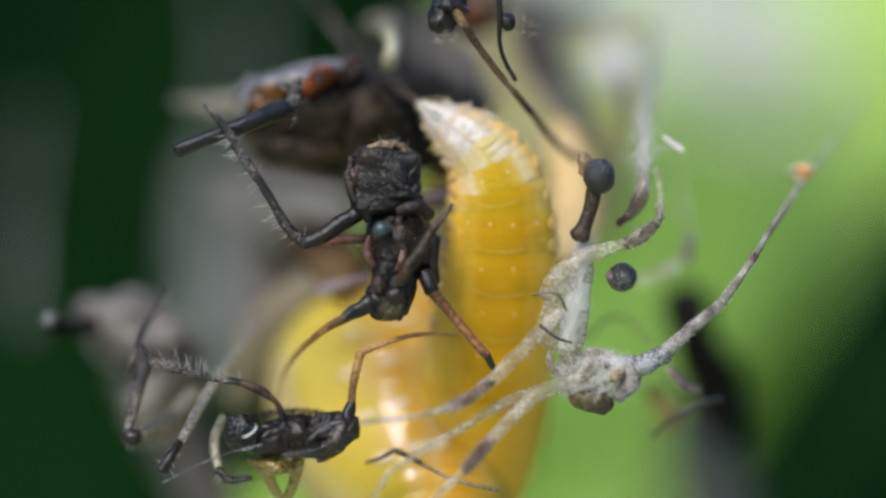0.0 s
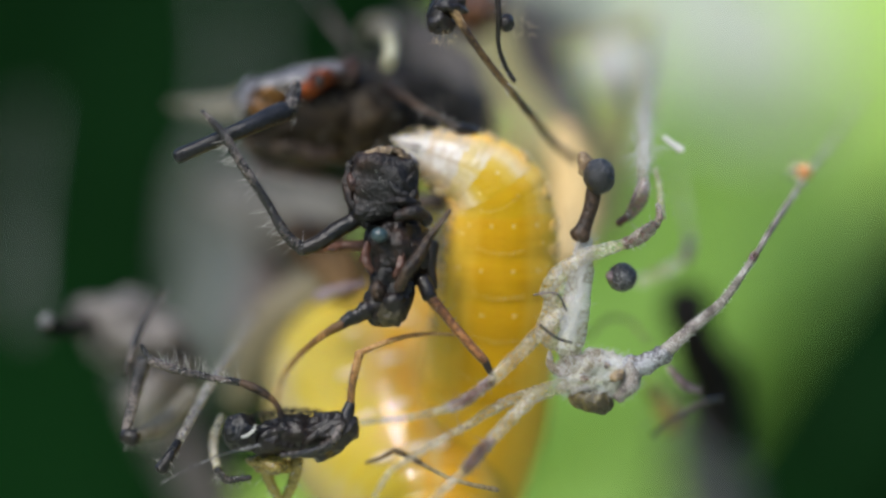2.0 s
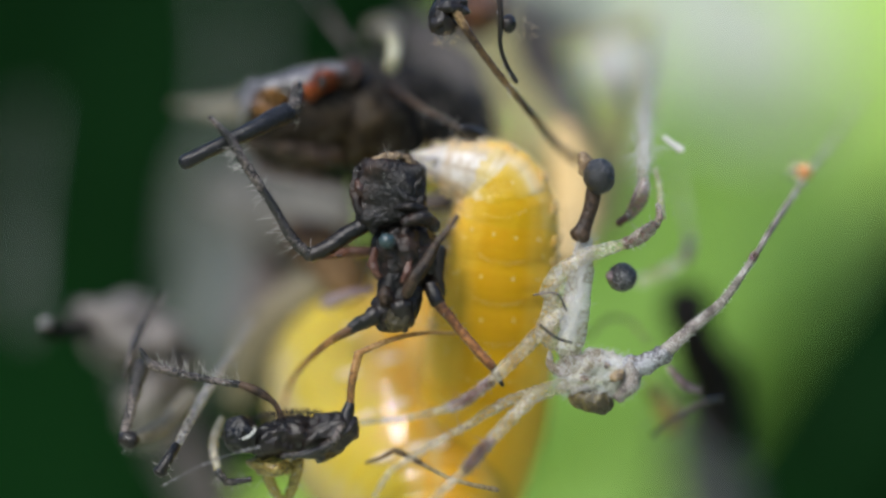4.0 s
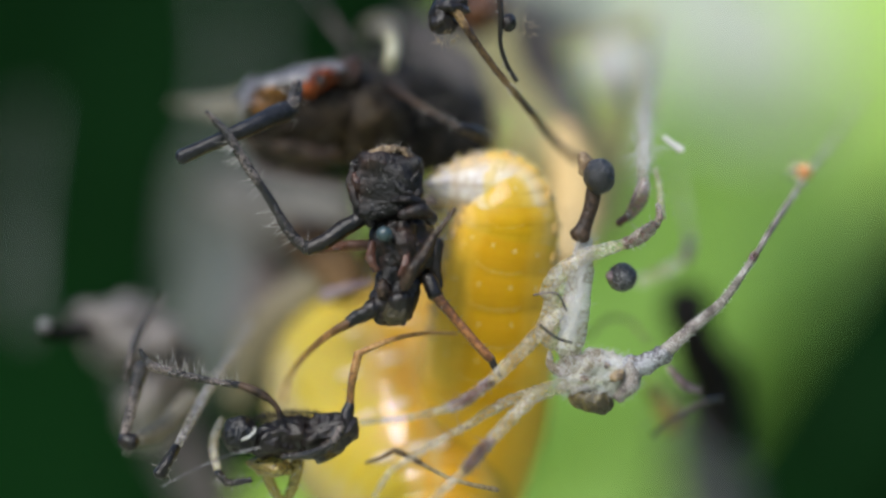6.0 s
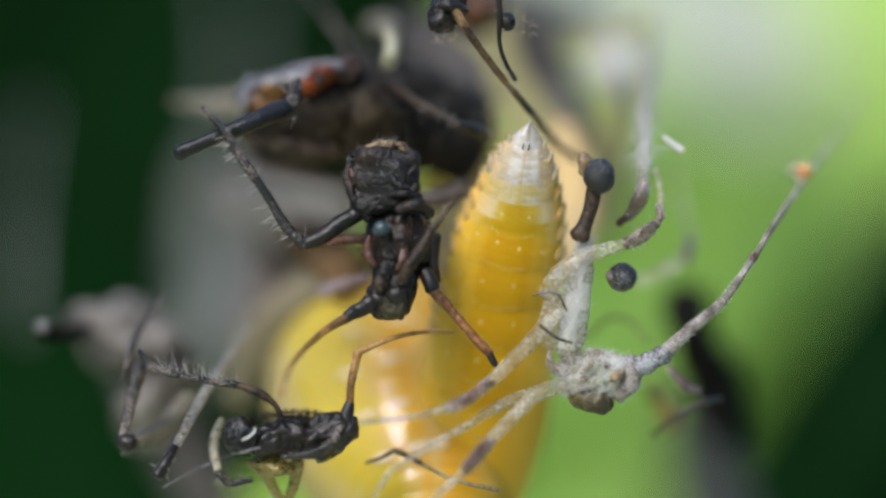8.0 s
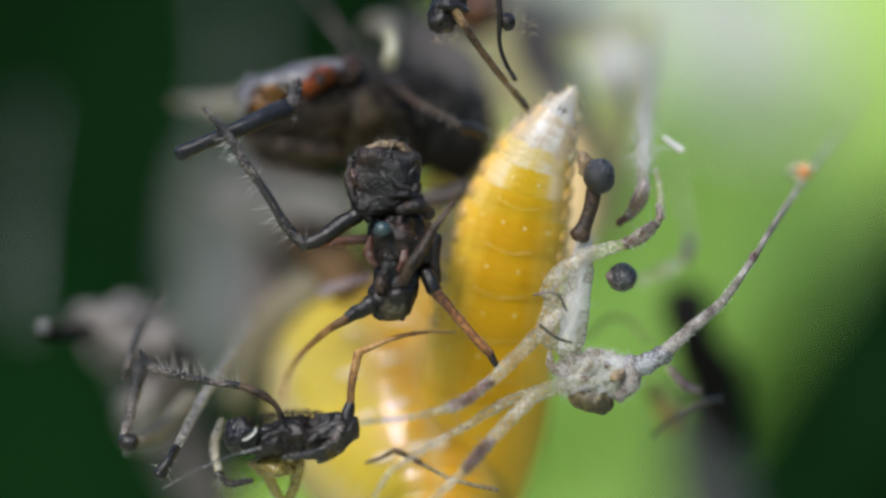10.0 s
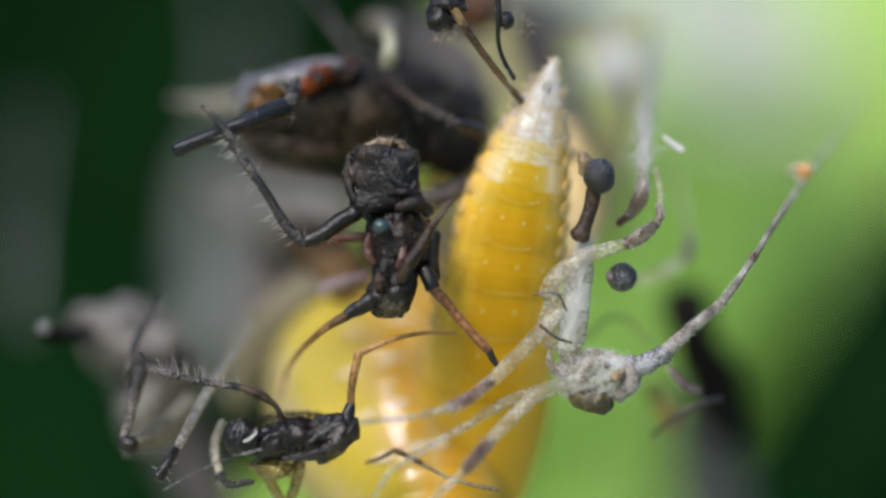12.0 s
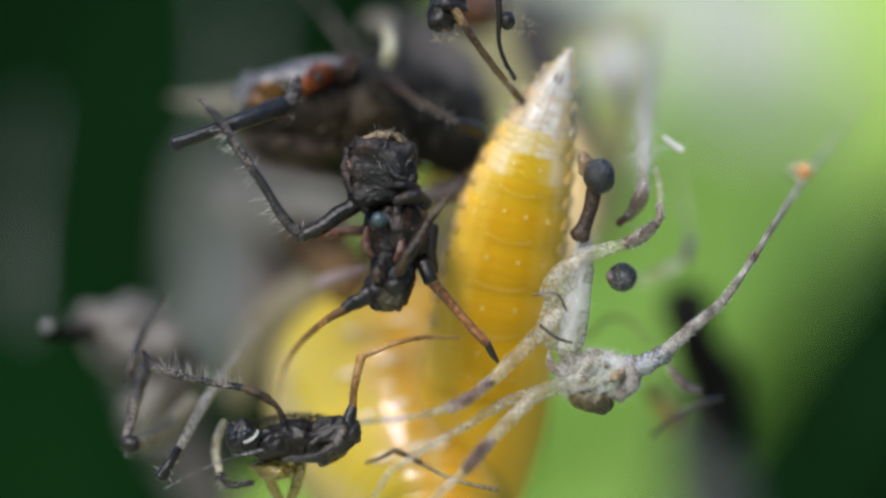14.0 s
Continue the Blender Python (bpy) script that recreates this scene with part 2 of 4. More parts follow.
M_SNOUT = larva_material("glassy_larva_skin", ((0.04, (0.30, 0.25, 0.20)), (0.14, (0.62, 0.57, 0.50)), (0.36, (0.62, 0.51, 0.36)), (0.54, (0.54, 0.36, 0.17))), coat=0.9, bump=0.8, clear=0.15, cloud=(0.70, 0.66, 0.60))
M_TEETH = material("pale_spicule", (0.82, 0.62, 0.24), (0.94, 0.80, 0.46), 0.25, 8, 0.1, coat=0.6)
M_LOBE = material("peach_flank_lobe", (0.80, 0.48, 0.12), (0.90, 0.66, 0.32), 0.25, 12, 0.6, sss=0.3, scatter=0.05, coat=0.5, clear=0.25)
M_LOBEPALE = material("glassy_flank_lobe", (0.74, 0.58, 0.36), (0.88, 0.76, 0.56), 0.25, 12, 0.6, sss=0.3, scatter=0.05, coat=0.8, clear=0.45)
M_FATSPOT = material("pinkish_fat_spot", (0.84, 0.58, 0.32), (0.90, 0.70, 0.48), 0.4, 6, 0.3, sss=0.4, coat=0.5)
# sunlight painted into the colour, far brighter than a leaf's own green
M_LEAFLIT = material("sun_painted_leaf", (0.44, 0.69, 0.11), (0.54, 0.77, 0.18), 0.6, 0.25, 0.1)
# deep shade painted into the colour, far darker than a leaf's own green
M_LEAFSHADE = material("shade_painted_leaf", (0.0008, 0.017, 0.0015), (0.002, 0.030, 0.0035), 0.7, 0.25, 0.1, spec=0.12)
# pale so that the unseen leaf below reflects light onto the heap
M_GROUND = material("bounce_leaf", (0.34, 0.38, 0.24), (0.50, 0.53, 0.38), 0.7, 0.5, 0.3)
# brightness of the sky past the leaf edge, painted on an added leaf
M_SKYLEAF = material("sky_bright_leaf", (0.44, 0.49, 0.38), (0.58, 0.62, 0.52), 0.8, 0.3, 0.1)
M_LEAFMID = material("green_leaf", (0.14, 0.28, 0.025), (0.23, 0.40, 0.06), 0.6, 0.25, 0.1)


# ---- building ----
def link(name, bm, mat, parent, origin, smooth=True):
    me = bpy.data.meshes.new(name)
    bm.transform(Matrix.Scale(0.001, 4) @ Matrix.Translation(-Vector(origin)))
    bm.normal_update()
    for f in bm.faces:
        f.smooth = smooth
    bm.to_mesh(me)
    bm.free()
    me.materials.append(mat)
    ob = new(name, me)
    ob.parent = parent
    return ob


ORIGIN = {}


def thing(name, base, label, category, group="", kind=""):
    """An empty at the base of a thing, to which its parts are linked."""
    e = new(name)
    e.empty_display_size = 0.0002
    e.location = mm(base) * 0.001
    ORIGIN[e.name] = mm(base)
    return tagged(e, label, category, group, kind)


def root(ob):
    while ob.parent:
        ob = ob.parent
    return ob


def part(name, bm, mat, parent, label=""):
    fine = name in ("down", "bristles", "fluff", "wool", "fringe", "tuft")
    return tagged(link(name, bm, mat, parent, ORIGIN[root(parent).name]), label, kind="stuff" if fine else "")


def spline(pts, steps):
    """A smooth line through the points, with their radii as fourth value."""
    a = [np.array(p, float) for p in pts]
    a = [2 * a[0] - a[1]] + a + [2 * a[-1] - a[-2]]
    out = []
    for i in range(1, len(a) - 2):
        p0, p1, p2, p3 = a[i - 1:i + 3]
        for k in range(steps):
            t = k / steps
            out.append(0.5 * (2 * p1 + (p2 - p0) * t + (2 * p0 - 5 * p1 + 4 * p2 - p3) * t * t + (3 * p1 - p0 - 3 * p2 + p3) * t ** 3))
    out.append(a[-2])
    return out


def line(pts):
    """Plan points (across, down, depth, radius in steps) to millimetres."""
    return [(*mm(p[:3]), p[3] * STEP * (1 + p[2] / DIST)) for p in pts]


def tube(pts, sides=9, steps=5, rough=0.08, wave=9.0, flat=1.0, bm=None, seed=0.0):
    """A leg, feeler or stalk: a tapering tube with an uneven skin and rounded ends. flat: its depth by its width."""
    bm = bm or bmesh.new()
    c = spline(line(pts), steps)
    c = [np.array(p) for p in c]
    r0, r1 = max(c[0][3], 1e-4), max(c[-1][3], 1e-4)
    d0, d1 = c[1][:3] - c[0][:3], c[-1][:3] - c[-2][:3]
    d0, d1 = d0 / np.linalg.norm(d0), d1 / np.linalg.norm(d1)
    head = [np.append(c[0][:3] - d0 * r0 * 0.6, r0 * 0.45), np.append(c[0][:3] - d0 * r0 * 0.3, r0 * 0.85)]
    tail = [np.append(c[-1][:3] + d1 * r1 * 0.3, r1 * 0.85), np.append(c[-1][:3] + d1 * r1 * 0.6, r1 * 0.45)]
    c = head + c + tail
    rings = []
    for i, p in enumerate(c):
        t = Vector(c[min(i + 1, len(c) - 1)][:3]) - Vector(c[max(i - 1, 0)][:3])
        t.normalize()
        side = t.cross(Vector((0, -1, 0)))
        if side.length < 0.05:
            side = t.cross(Vector((0, 0, 1)))
        side.normalize()
        up = side.cross(t)
        ring = []
        for k in range(sides):
            a = 2 * math.pi * k / sides
            q = Vector(p[:3])
            w = side * math.cos(a) + up * math.sin(a) * flat
            n = noise.noise(Vector(q) * wave + w * 1.3 + Vector((seed, seed, 0)))
            ring.append(bm.verts.new(q + w * max(p[3], 1e-4) * (1 + rough * 2 * n)))
        rings.append(ring)
    for a, b in zip(rings, rings[1:]):
        for k in range(sides):
            bm.faces.new((a[k], a[(k + 1) % sides], b[(k + 1) % sides], b[k]))
    bm.faces.new(rings[0][::-1])
    bm.faces.new(rings[-1])
    return bm


def lump(centre, radii, rough=0.15, wave=3.0, detail=4, turn=0.0, bm=None, seed=0.0, ridge=0.0, box=1.0):
    """A crumpled body: a ball of the given half sizes (steps across, steps down, millimetres deep), turned in the plan, folded by noise."""
    bm = bm or bmesh.new()
    q = mm(centre)
    k = STEP * (1 + centre[2] / DIST)
    got = bmesh.ops.create_icosphere(bm, subdivisions=detail, radius=1.0)["verts"]
    rot = Matrix.Rotation(radians(turn), 3, "Y")
    s = Vector((seed * 3.1, seed * 1.7, seed))
    for v in got:
        p = Vector([math.copysign(abs(q0) ** box, q0) for q0 in v.co])
        w = Vector((p.x * radii[0] * k, p.y * radii[2], p.z * radii[1] * k))
        n = noise.noise(w * wave + s) + 0.5 * noise.noise(w * wave * 2.3 + s) + 0.3 * noise.noise(w * wave * 5 + s)
        f = 1 + rough * n * 1.4
        if ridge:
            f -= ridge * abs(noise.noise(w * wave * 1.5 + s * 2))
        v.co = q + rot @ (w * f)
    return bm


def bristles(pts, count, length, thick=0.6, aim=(0, 0, 0), spread=1.0, bm=None, seed=1, lean=0.3, start=0.0, end=1.0):
    """Fine tapering hairs along a line, standing off to all sides or towards aim."""
    bm = bm or bmesh.new()
    rnd = random.Random(seed)
    c = spline(line(pts), 6)
    for _ in range(count):
        f = (start + (end - start) * rnd.random()) * (len(c) - 1.001)
        i = int(f)
        p = np.array(c[i]) * (1 - f + i) + np.array(c[i + 1]) * (f - i)
        t = (Vector(c[i + 1][:3]) - Vector(c[i][:3])).normalized()
        w = Vector((rnd.uniform(-1, 1), rnd.uniform(-1, 1), rnd.uniform(-1, 1))) * spread + Vector(aim)
        w -= t * w.dot(t)
        if w.length < 1e-3:
            continue
        w = (w.normalized() + t * rnd.uniform(0, lean * 2)).normalized()
        hair(bm, Vector(p[:3]) + w * p[3] * 0.7, w, length * 1.5 * STEP * rnd.uniform(0.5, 1.3), thick * STEP, rnd)
    return bm


def hair(bm, q, w, size, thick, rnd):
    a = w.orthogonal().normalized()
    b = w.cross(a)
    bend = (a * rnd.uniform(-1, 1) + b * rnd.uniform(-1, 1)) * 0.35 * size
    low = [bm.verts.new(q + (a * math.cos(x) + b * math.sin(x)) * thick) for x in (0, 2.1, 4.2)]
    mid = [bm.verts.new(q + w * size * 0.55 + bend * 0.4 + (a * math.cos(x) + b * math.sin(x)) * thick * 0.6) for x in (0, 2.1, 4.2)]
    tip = bm.verts.new(q + w * size + bend)
    for k in range(3):
        j = (k + 1) % 3
        bm.faces.new((low[k], low[j], mid[j], mid[k]))
        bm.faces.new((mid[k], mid[j], tip))


def shaggy(centre, radii, count, length, seed=1, thick=0.6, aim=(0, -0.3, 0)):
    """Hairs and fibres that stand off a body."""
    bm, rnd = bmesh.new(), random.Random(seed)
    q, k = mm(centre), STEP * (1 + centre[2] / DIST)
    for _ in range(count):
        w = Vector((rnd.gauss(0, 1), rnd.gauss(0, 1), rnd.gauss(0, 1))) + Vector(aim)
        w.normalize()
        p = q + Vector((w.x * radii[0] * k, w.y * radii[2], w.z * radii[1] * k)) * 0.93
        hair(bm, p, (w + Vector((rnd.gauss(0, 0.7), rnd.gauss(0, 0.7), rnd.gauss(0, 0.7)))).normalized(), length * STEP * rnd.uniform(0.5, 1.4), thick * STEP, rnd)
    return bm


def leg(owner, femur, tibia=None, tarsus=None, mat=None, shin=None, foot=None, hairs=0, aim=(0, 0, 0), size=16, label="", seed=1, name="leg", hair_mat=None, creased=0.08, thin=1.0):
    """A jointed leg: the thigh is the part, with shin, foot and bristles on it."""
    femur, tibia, tarsus = [[(*p[:3], p[3] * thin) for p in q or ()] for q in (femur, tibia, tarsus)]
    a = part(name, tube(femur, seed=seed, wave=9 + 60 * creased, rough=creased, steps=8), mat, owner, label)
    if tibia:
        part("shin", tube(tibia, seed=seed + 1, wave=9 + 60 * creased, rough=creased, steps=8), shin or mat, a)
    if tarsus:
        part("foot", tube(tarsus, seed=seed + 2, wave=9 + 60 * creased, rough=creased, steps=8), foot or shin or mat, a)
    if hairs:
        part("bristles", bristles(tibia or femur, hairs, size, aim=aim, seed=seed, thick=0.85), hair_mat or M_HAIR, a)
    return a


# ---- background foliage ----
def leaf(name, centre, half, turn, tilt, mat, label, bow=0.15, seed=0.0):
    """A broad leaf blade with a midrib furrow, side veins and thickness; half: half length and half width in millimetres."""
    e = thing(name, centre, label, "leaf", kind="structure")
    bm = bmesh.new()
    nu, nv = 40, 24
    rot = Matrix.Rotation(radians(turn), 3, "Y") @ Matrix.Rotation(radians(tilt[0]), 3, "X") @ Matrix.Rotation(radians(tilt[1]), 3, "Z")
    o = mm(centre)
    top, low = [], []
    for i in range(nu + 1):
        s = 2 * i / nu - 1
        wide = half[1] * math.sqrt(max(0.0, 1 - s * s)) * (1 - 0.15 * s) + 0.02
        ra, rb = [], []
        for j in range(nv + 1):
            c = 2 * j / nv - 1
            vein = 0.12 * math.exp(-(c * wide) ** 2 / 0.3) - 0.05 * abs(math.sin((s * half[0] + abs(c) * wide * 0.7) * 1.6)) ** 8
            y = bow * (c * wide) ** 2 / half[1] + 0.3 * noise.noise(Vector((s * 3, c * 2, seed))) + vein
            p = Vector((c * wide, y, s * half[0]))
            ra.append(bm.verts.new(o + rot @ p))
            rb.append(bm.verts.new(o + rot @ (p + Vector((0, 0.25, 0)))))
        top.append(ra)
        low.append(rb)
    for i in range(nu):
        for j in range(nv):
            bm.faces.new((top[i][j], top[i][j + 1], top[i + 1][j + 1], top[i + 1][j]))
            bm.faces.new((low[i][j], low[i + 1][j], low[i + 1][j + 1], low[i][j + 1]))
        bm.faces.new((top[i][0], top[i + 1][0], low[i + 1][0], low[i][0]))
        bm.faces.new((top[i][nv], low[i][nv], low[i + 1][nv], top[i + 1][nv]))
    part("blade", bm, mat, e)
    return e


leaf("leaf", (1330, 250, 14), (6.0, 2.25), 18, (-8, 0), M_LEAFLIT, "green leaf with sunlight painted in, behind the heap of dead aphids", seed=1)
leaf("leaf", (100, 450, 15), (9.0, 4.2), 5, (10, 15), M_LEAFSHADE, "deep green leaf with shade painted in, far behind the insects", seed=2)
leaf("leaf", (1705, 892, 9), (5.5, 1.8), 32, (30, 0), M_LEAFSHADE, "dark green leaf, its shade painted in, far behind the insects", seed=3)
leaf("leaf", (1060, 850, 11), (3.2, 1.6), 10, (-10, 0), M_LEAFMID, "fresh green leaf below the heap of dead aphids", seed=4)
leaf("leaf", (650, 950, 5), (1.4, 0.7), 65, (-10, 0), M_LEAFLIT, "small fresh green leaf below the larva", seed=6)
leaf("leaf", (1180, -60, 12), (1.6, 0.7), -50, (-10, 0), M_SKYLEAF, "whitish leaf shape added for the bright sky", seed=5)


def backdrop():
    """The far foliage, a curved sheet with shade in its colour that closes the view behind, around and below."""
    e = bmesh.new()
    n = 24
    rows = []
    for i in range(n + 1):
        a = math.pi * (i / n) * 2
        rows.append([e.verts.new((260 * math.sin(a), 260 * math.cos(a), z)) for z in (-200, -60, 20, 60)])
    for a, b in zip(rows, rows[1:]):
        for k in range(3):
            e.faces.new((a[k], b[k], b[k + 1], a[k + 1]))
    me = link("backdrop", e, M_LEAFSHADE, None, (0, 0, 0))
    tagged(me, "green distance of foliage behind everything, its shade painted in", "foliage", kind="structure")


backdrop()


def support():
    """A pale green leaf added below the view to carry the heap and bounce light up, a gently wavy sheet."""
    bm = bmesh.new()
    n = 40
    rows = []
    for i in range(n + 1):
        row = []
        for j in range(n + 1):
            x, y = (i / n - 0.5) * 60, -70 + 100 * j / n
            z = -2.75 - 0.0012 * x * x + 0.25 * noise.noise(Vector((x * 0.12, y * 0.12, 3))) - max(0.0, y - 3) * 0.35 - max(0.0, -y - 15) * 0.12
            row.append(bm.verts.new((x, y, z)))
        rows.append(row)
    for a, b in zip(rows, rows[1:]):
        for k in range(n):
            bm.faces.new((a[k], b[k], b[k + 1], a[k + 1]))
    tagged(link("ground", bm, M_GROUND, None, (0, 0, 0)), "unseen pale leaf that carries the heap and bounces light up", "leaf", kind="structure")


support()

# ---- the larva ----
N_FRONT = 44
WIDTHS = ((0.0, 116), (0.2, 112), (0.4, 105), (0.55, 94), (0.68, 76), (0.78, 59), (0.86, 43), (0.92, 27), (0.96, 15), (1.0, 4))


def width_at(s):
    for (a, x), (b, y) in zip(WIDTHS, WIDTHS[1:]):
        if s <= b:
            return x + (y - x) * (s - a) / (b - a)
    return WIDTHS[-1][1]


BASE = (862, 660, 0.85)
FRONT_LENGTH = 2.30


def ring_mesh(radius, half, flat, seed, sides=32, rugged=1.0, power=2.6):
    """One body ring along z: a short barrel with rounded ends that slips into its neighbours and stays smooth where the body bends."""
    bm = bmesh.new()
    rows = []
    n = 14
    for i in range(n + 1):
        x = -math.cos(math.pi * (i + 0.12) / (n + 0.24))
        r = radius(x) * (1 - abs(x) ** power) ** (1 / power)
        row = []
        for k in range(sides):
            a = 2 * math.pi * k / sides
            w = Vector((math.cos(a), flat * math.sin(a), 0))
            g = 1 + 0.03 * rugged * noise.noise(Vector((w.x * 3, w.y * 3, x * 1.5 + seed))) + 0.015 * rugged * noise.noise(Vector((w.x * 9, w.y * 9, x * 4 + seed)))
            row.append(bm.verts.new(w * r * g + Vector((0, 0, x * half))))
        rows.append(row)
    for a, b in zip(rows, rows[1:]):
        for k in range(sides):
            bm.faces.new((a[k], a[(k + 1) % sides], b[(k + 1) % sides], b[k]))
    bm.faces.new(rows[0][::-1])
    bm.faces.new(rows[-1])
    return bm


def papilla_mesh(x, y, z):
    bm = bmesh.new()
    for v in bmesh.ops.create_icosphere(bm, subdivisions=2, radius=1.0)["verts"]:
        v.co = Vector((v.co.x * x, v.co.y * y, v.co.z * z))
    return bm


def spine_mesh(r, half, flat, seed, face):
    """The spicules of one ring: a short row of tiny teeth across the front and fine pointed hairs on the flanks."""
    bm, rnd = bmesh.new(), random.Random(seed)
    if seed % 6 == 1 and not face:
        for k in range(11):
            a = radians(-90 + (k - 5) * 4.6 + rnd.uniform(-0.8, 0.8))
            w = Vector((math.cos(a), flat * math.sin(a), 0))
            sag = 0.03 * (1 - ((k - 5) / 5) ** 2)
            hair(bm, w * r * 0.995 + Vector((0, 0, -sag + rnd.uniform(-0.003, 0.003))), Vector((w.x, w.y, -0.5)).normalized(), 0.022, 0.0046, rnd)
    for sgn in (-1, 1):
        for _ in range(3 if face else 2):
            a = rnd.uniform(-195, -130)
            b = radians(a) if sgn < 0 else math.pi - radians(a)
            w = Vector((math.cos(b), flat * math.sin(b), 0))
            hair(bm, w * r * 0.99 + Vector((0, 0, half * rnd.uniform(-0.3, 0.3))), (w + Vector((0, 0, rnd.uniform(-0.1, 0.6)))).normalized(), rnd.uniform(0.02, 0.05) * (1.2 if face else 0.8), 0.005, rnd)
    return bm


larva = thing("larva", BASE, "plump translucent yellow larva with a whitish pointed head", "larva")
FRONT = []
STEP_S = 1.0 / N_FRONT
wild = random.Random(11)


def bud(name, mat, seg, size, angle, r, z=0.0, flat=0.82):
    """A small swelling on a ring at an angle round the body (-90: its front); sizes in millimetres."""
    o = link(name, papilla_mesh(*size), mat, seg, (0, 0, 0))
    a = radians(angle)
    o.location = Vector((math.cos(a) * r, flat * math.sin(a) * r, z)) * 0.001
    o.rotation_euler = (0, 0, a + math.pi / 2)
    return o


for i in range(N_FRONT):
    s0 = i * STEP_S
    sm = s0 + STEP_S / 2
    half = min(0.25 if s0 < 0.6 else 0.18 if s0 < 0.7 else 0.14, FRONT_LENGTH * (1 - s0 - STEP_S / 2) + 0.012)
    white = s0 > 0.70
    m = M_SNOUT if s0 > 0.86 else M_FACE if s0 > 0.73 else M_NAPE if s0 > 0.675 else M_NECK if s0 > 0.60 else M_LARVAUP if s0 > 0.50 else M_LARVA
    swell = 1 + 0.010 * math.cos(2 * math.pi * (i - 3) / 6)
    taper = lambda x: width_at(min(1.0, max(0.0, sm + x * half / FRONT_LENGTH))) * STEP * swell
    r = taper(0)
    seg = tagged(link("segment", ring_mesh(taper, half, 0.82, i * 0.25 if white else 3, rugged=1.8 if white else 0.25), m, larva, (0, 0, 0)), "milky white head segment" if white else "")
    tagged(link("fringe", spine_mesh(r, half, 0.82, i, white), M_TEETH, seg, (0, 0, 0)), kind="stuff")
    if i % 3 == 0 and 5 < i < 40:
        for side in (180, 0):
            bud("flank_lobe", M_LOBEPALE if white else M_LOBE, seg, (0.3 * r, 0.008 + 0.045 * r, 0.06 + 0.02 * wild.random()), side + (10 if side else -10), r * 0.965, 0.01)
    if not white and i % 6 == 4:
        for angle in (-131, -104, -76, -49):
            bud("papilla", M_TEETH, seg, (0.008, 0.006, 0.013), angle + wild.uniform(-4, 4), r * 0.995, wild.uniform(-0.01, 0.01))
    if i == 39:
        for angle in (-100, -82):
            bud("mouth_hook", M_STALK, seg, (0.006, 0.006, 0.07), angle, r * 0.97)
    FRONT.append((seg, sm))

REAR = [(768, 1105, 0.5, 36), (765, 990, 0.82, 75), (762, 920, 0.99, 130), (748, 850, 1.26, 182), (730, 770, 1.65, 228), (724, 690, 2.04, 246), (768, 600, 2.55, 190), (825, 510, 3.1, 150), (860, 430, 3.5, 130), (880, 360, 3.9, 110)]


def rear_body():
    """The hind body: wide rings that stay where they are, each with rows of pinkish papillae."""
    c = [np.array(p) for p in spline(line(REAR), 3)]
    rnd = random.Random(5)
    for i in range(len(c) - 1):
        a, b = c[i], c[i + 1]
        mid, t = Vector(((a + b) / 2)[:3]), Vector((b - a)[:3])
        half = t.length * 3.0
        z = t.normalized()
        x = Vector((0, -1, 0)).cross(z).normalized() * -1
        y = z.cross(x)
        m = Matrix.Translation(mid) @ Matrix((x, y, z)).transposed().to_4x4()
        bm = ring_mesh(lambda x: max(0.02, a[3] + (b[3] - a[3]) * (x * 3.0 + 0.5)) * 1.01, half, 0.9, 40, sides=48, rugged=0.15)
        bm.transform(m)
        seg = link("segment", bm, M_REAR, larva, ORIGIN[larva.name])
        r = (a[3] + b[3]) / 2
        for ang in (-111, -91, -72) if i % 2 and 6 < i < 22 else ():
            ang += rnd.uniform(-3, 3)
            o = link("papilla", papilla_mesh(0.085 * rnd.uniform(0.7, 1.3), 0.03, 0.035 * rnd.uniform(0.8, 1.3)), M_FATSPOT, seg, (0, 0, 0))
            o.matrix_basis = Matrix.Translation(-ORIGIN[larva.name] * 0.001) @ Matrix.Scale(0.001, 4) @ m @ Matrix.Translation(Vector((math.cos(radians(ang)), 0.9 * math.sin(radians(ang)), 0)) * r) @ Matrix.Scale(1000, 4)


rear_body()


def root_body():
    """The bend of the body where the raised front leaves the hind part."""
    c = [np.array(p) for p in spline(line([(862, 640, 0.88, 114), (850, 730, 1.05, 116), (824, 830, 1.25, 112), (795, 940, 1.4, 95), (775, 1060, 1.4, 60)]), 5)]
    for a, b in zip(c, c[1:]):
        z = Vector((b - a)[:3]).normalized()
        x = Vector((0, -1, 0)).cross(z).normalized() * -1
        m = Matrix.Translation(Vector(((a + b) / 2)[:3])) @ Matrix((x, z.cross(x), z)).transposed().to_4x4()
        bm = ring_mesh(lambda x: a[3] + (b[3] - a[3]) * (x * 0.35 / ((b - a)[:3] ** 2).sum() ** 0.5 + 0.5), 0.35, 0.82, 3, sides=40, rugged=0.2)
        bm.transform(m)
        link("segment", bm, M_ROOT, larva, ORIGIN[larva.name])


root_body()

# ---- the dark dead aphid that hangs head down ----
aphid = thing("dead_aphid", (700, 420, 0.1), "shrivelled black dead aphid hanging head down before the larva", "aphid")
part("abdomen", lump((682, 322, 0.15), (64, 66, 0.24), 0.11, 3.6, 5, seed=1.0, ridge=0.20, box=0.5), M_HUSK, aphid)
part("abdomen_rim", tube([(624, 278, 0.05, 6), (617, 318, 0.03, 7), (628, 352, 0.0, 8), (655, 388, 0, 7)], rough=0.5, wave=16), M_HUSK, aphid)
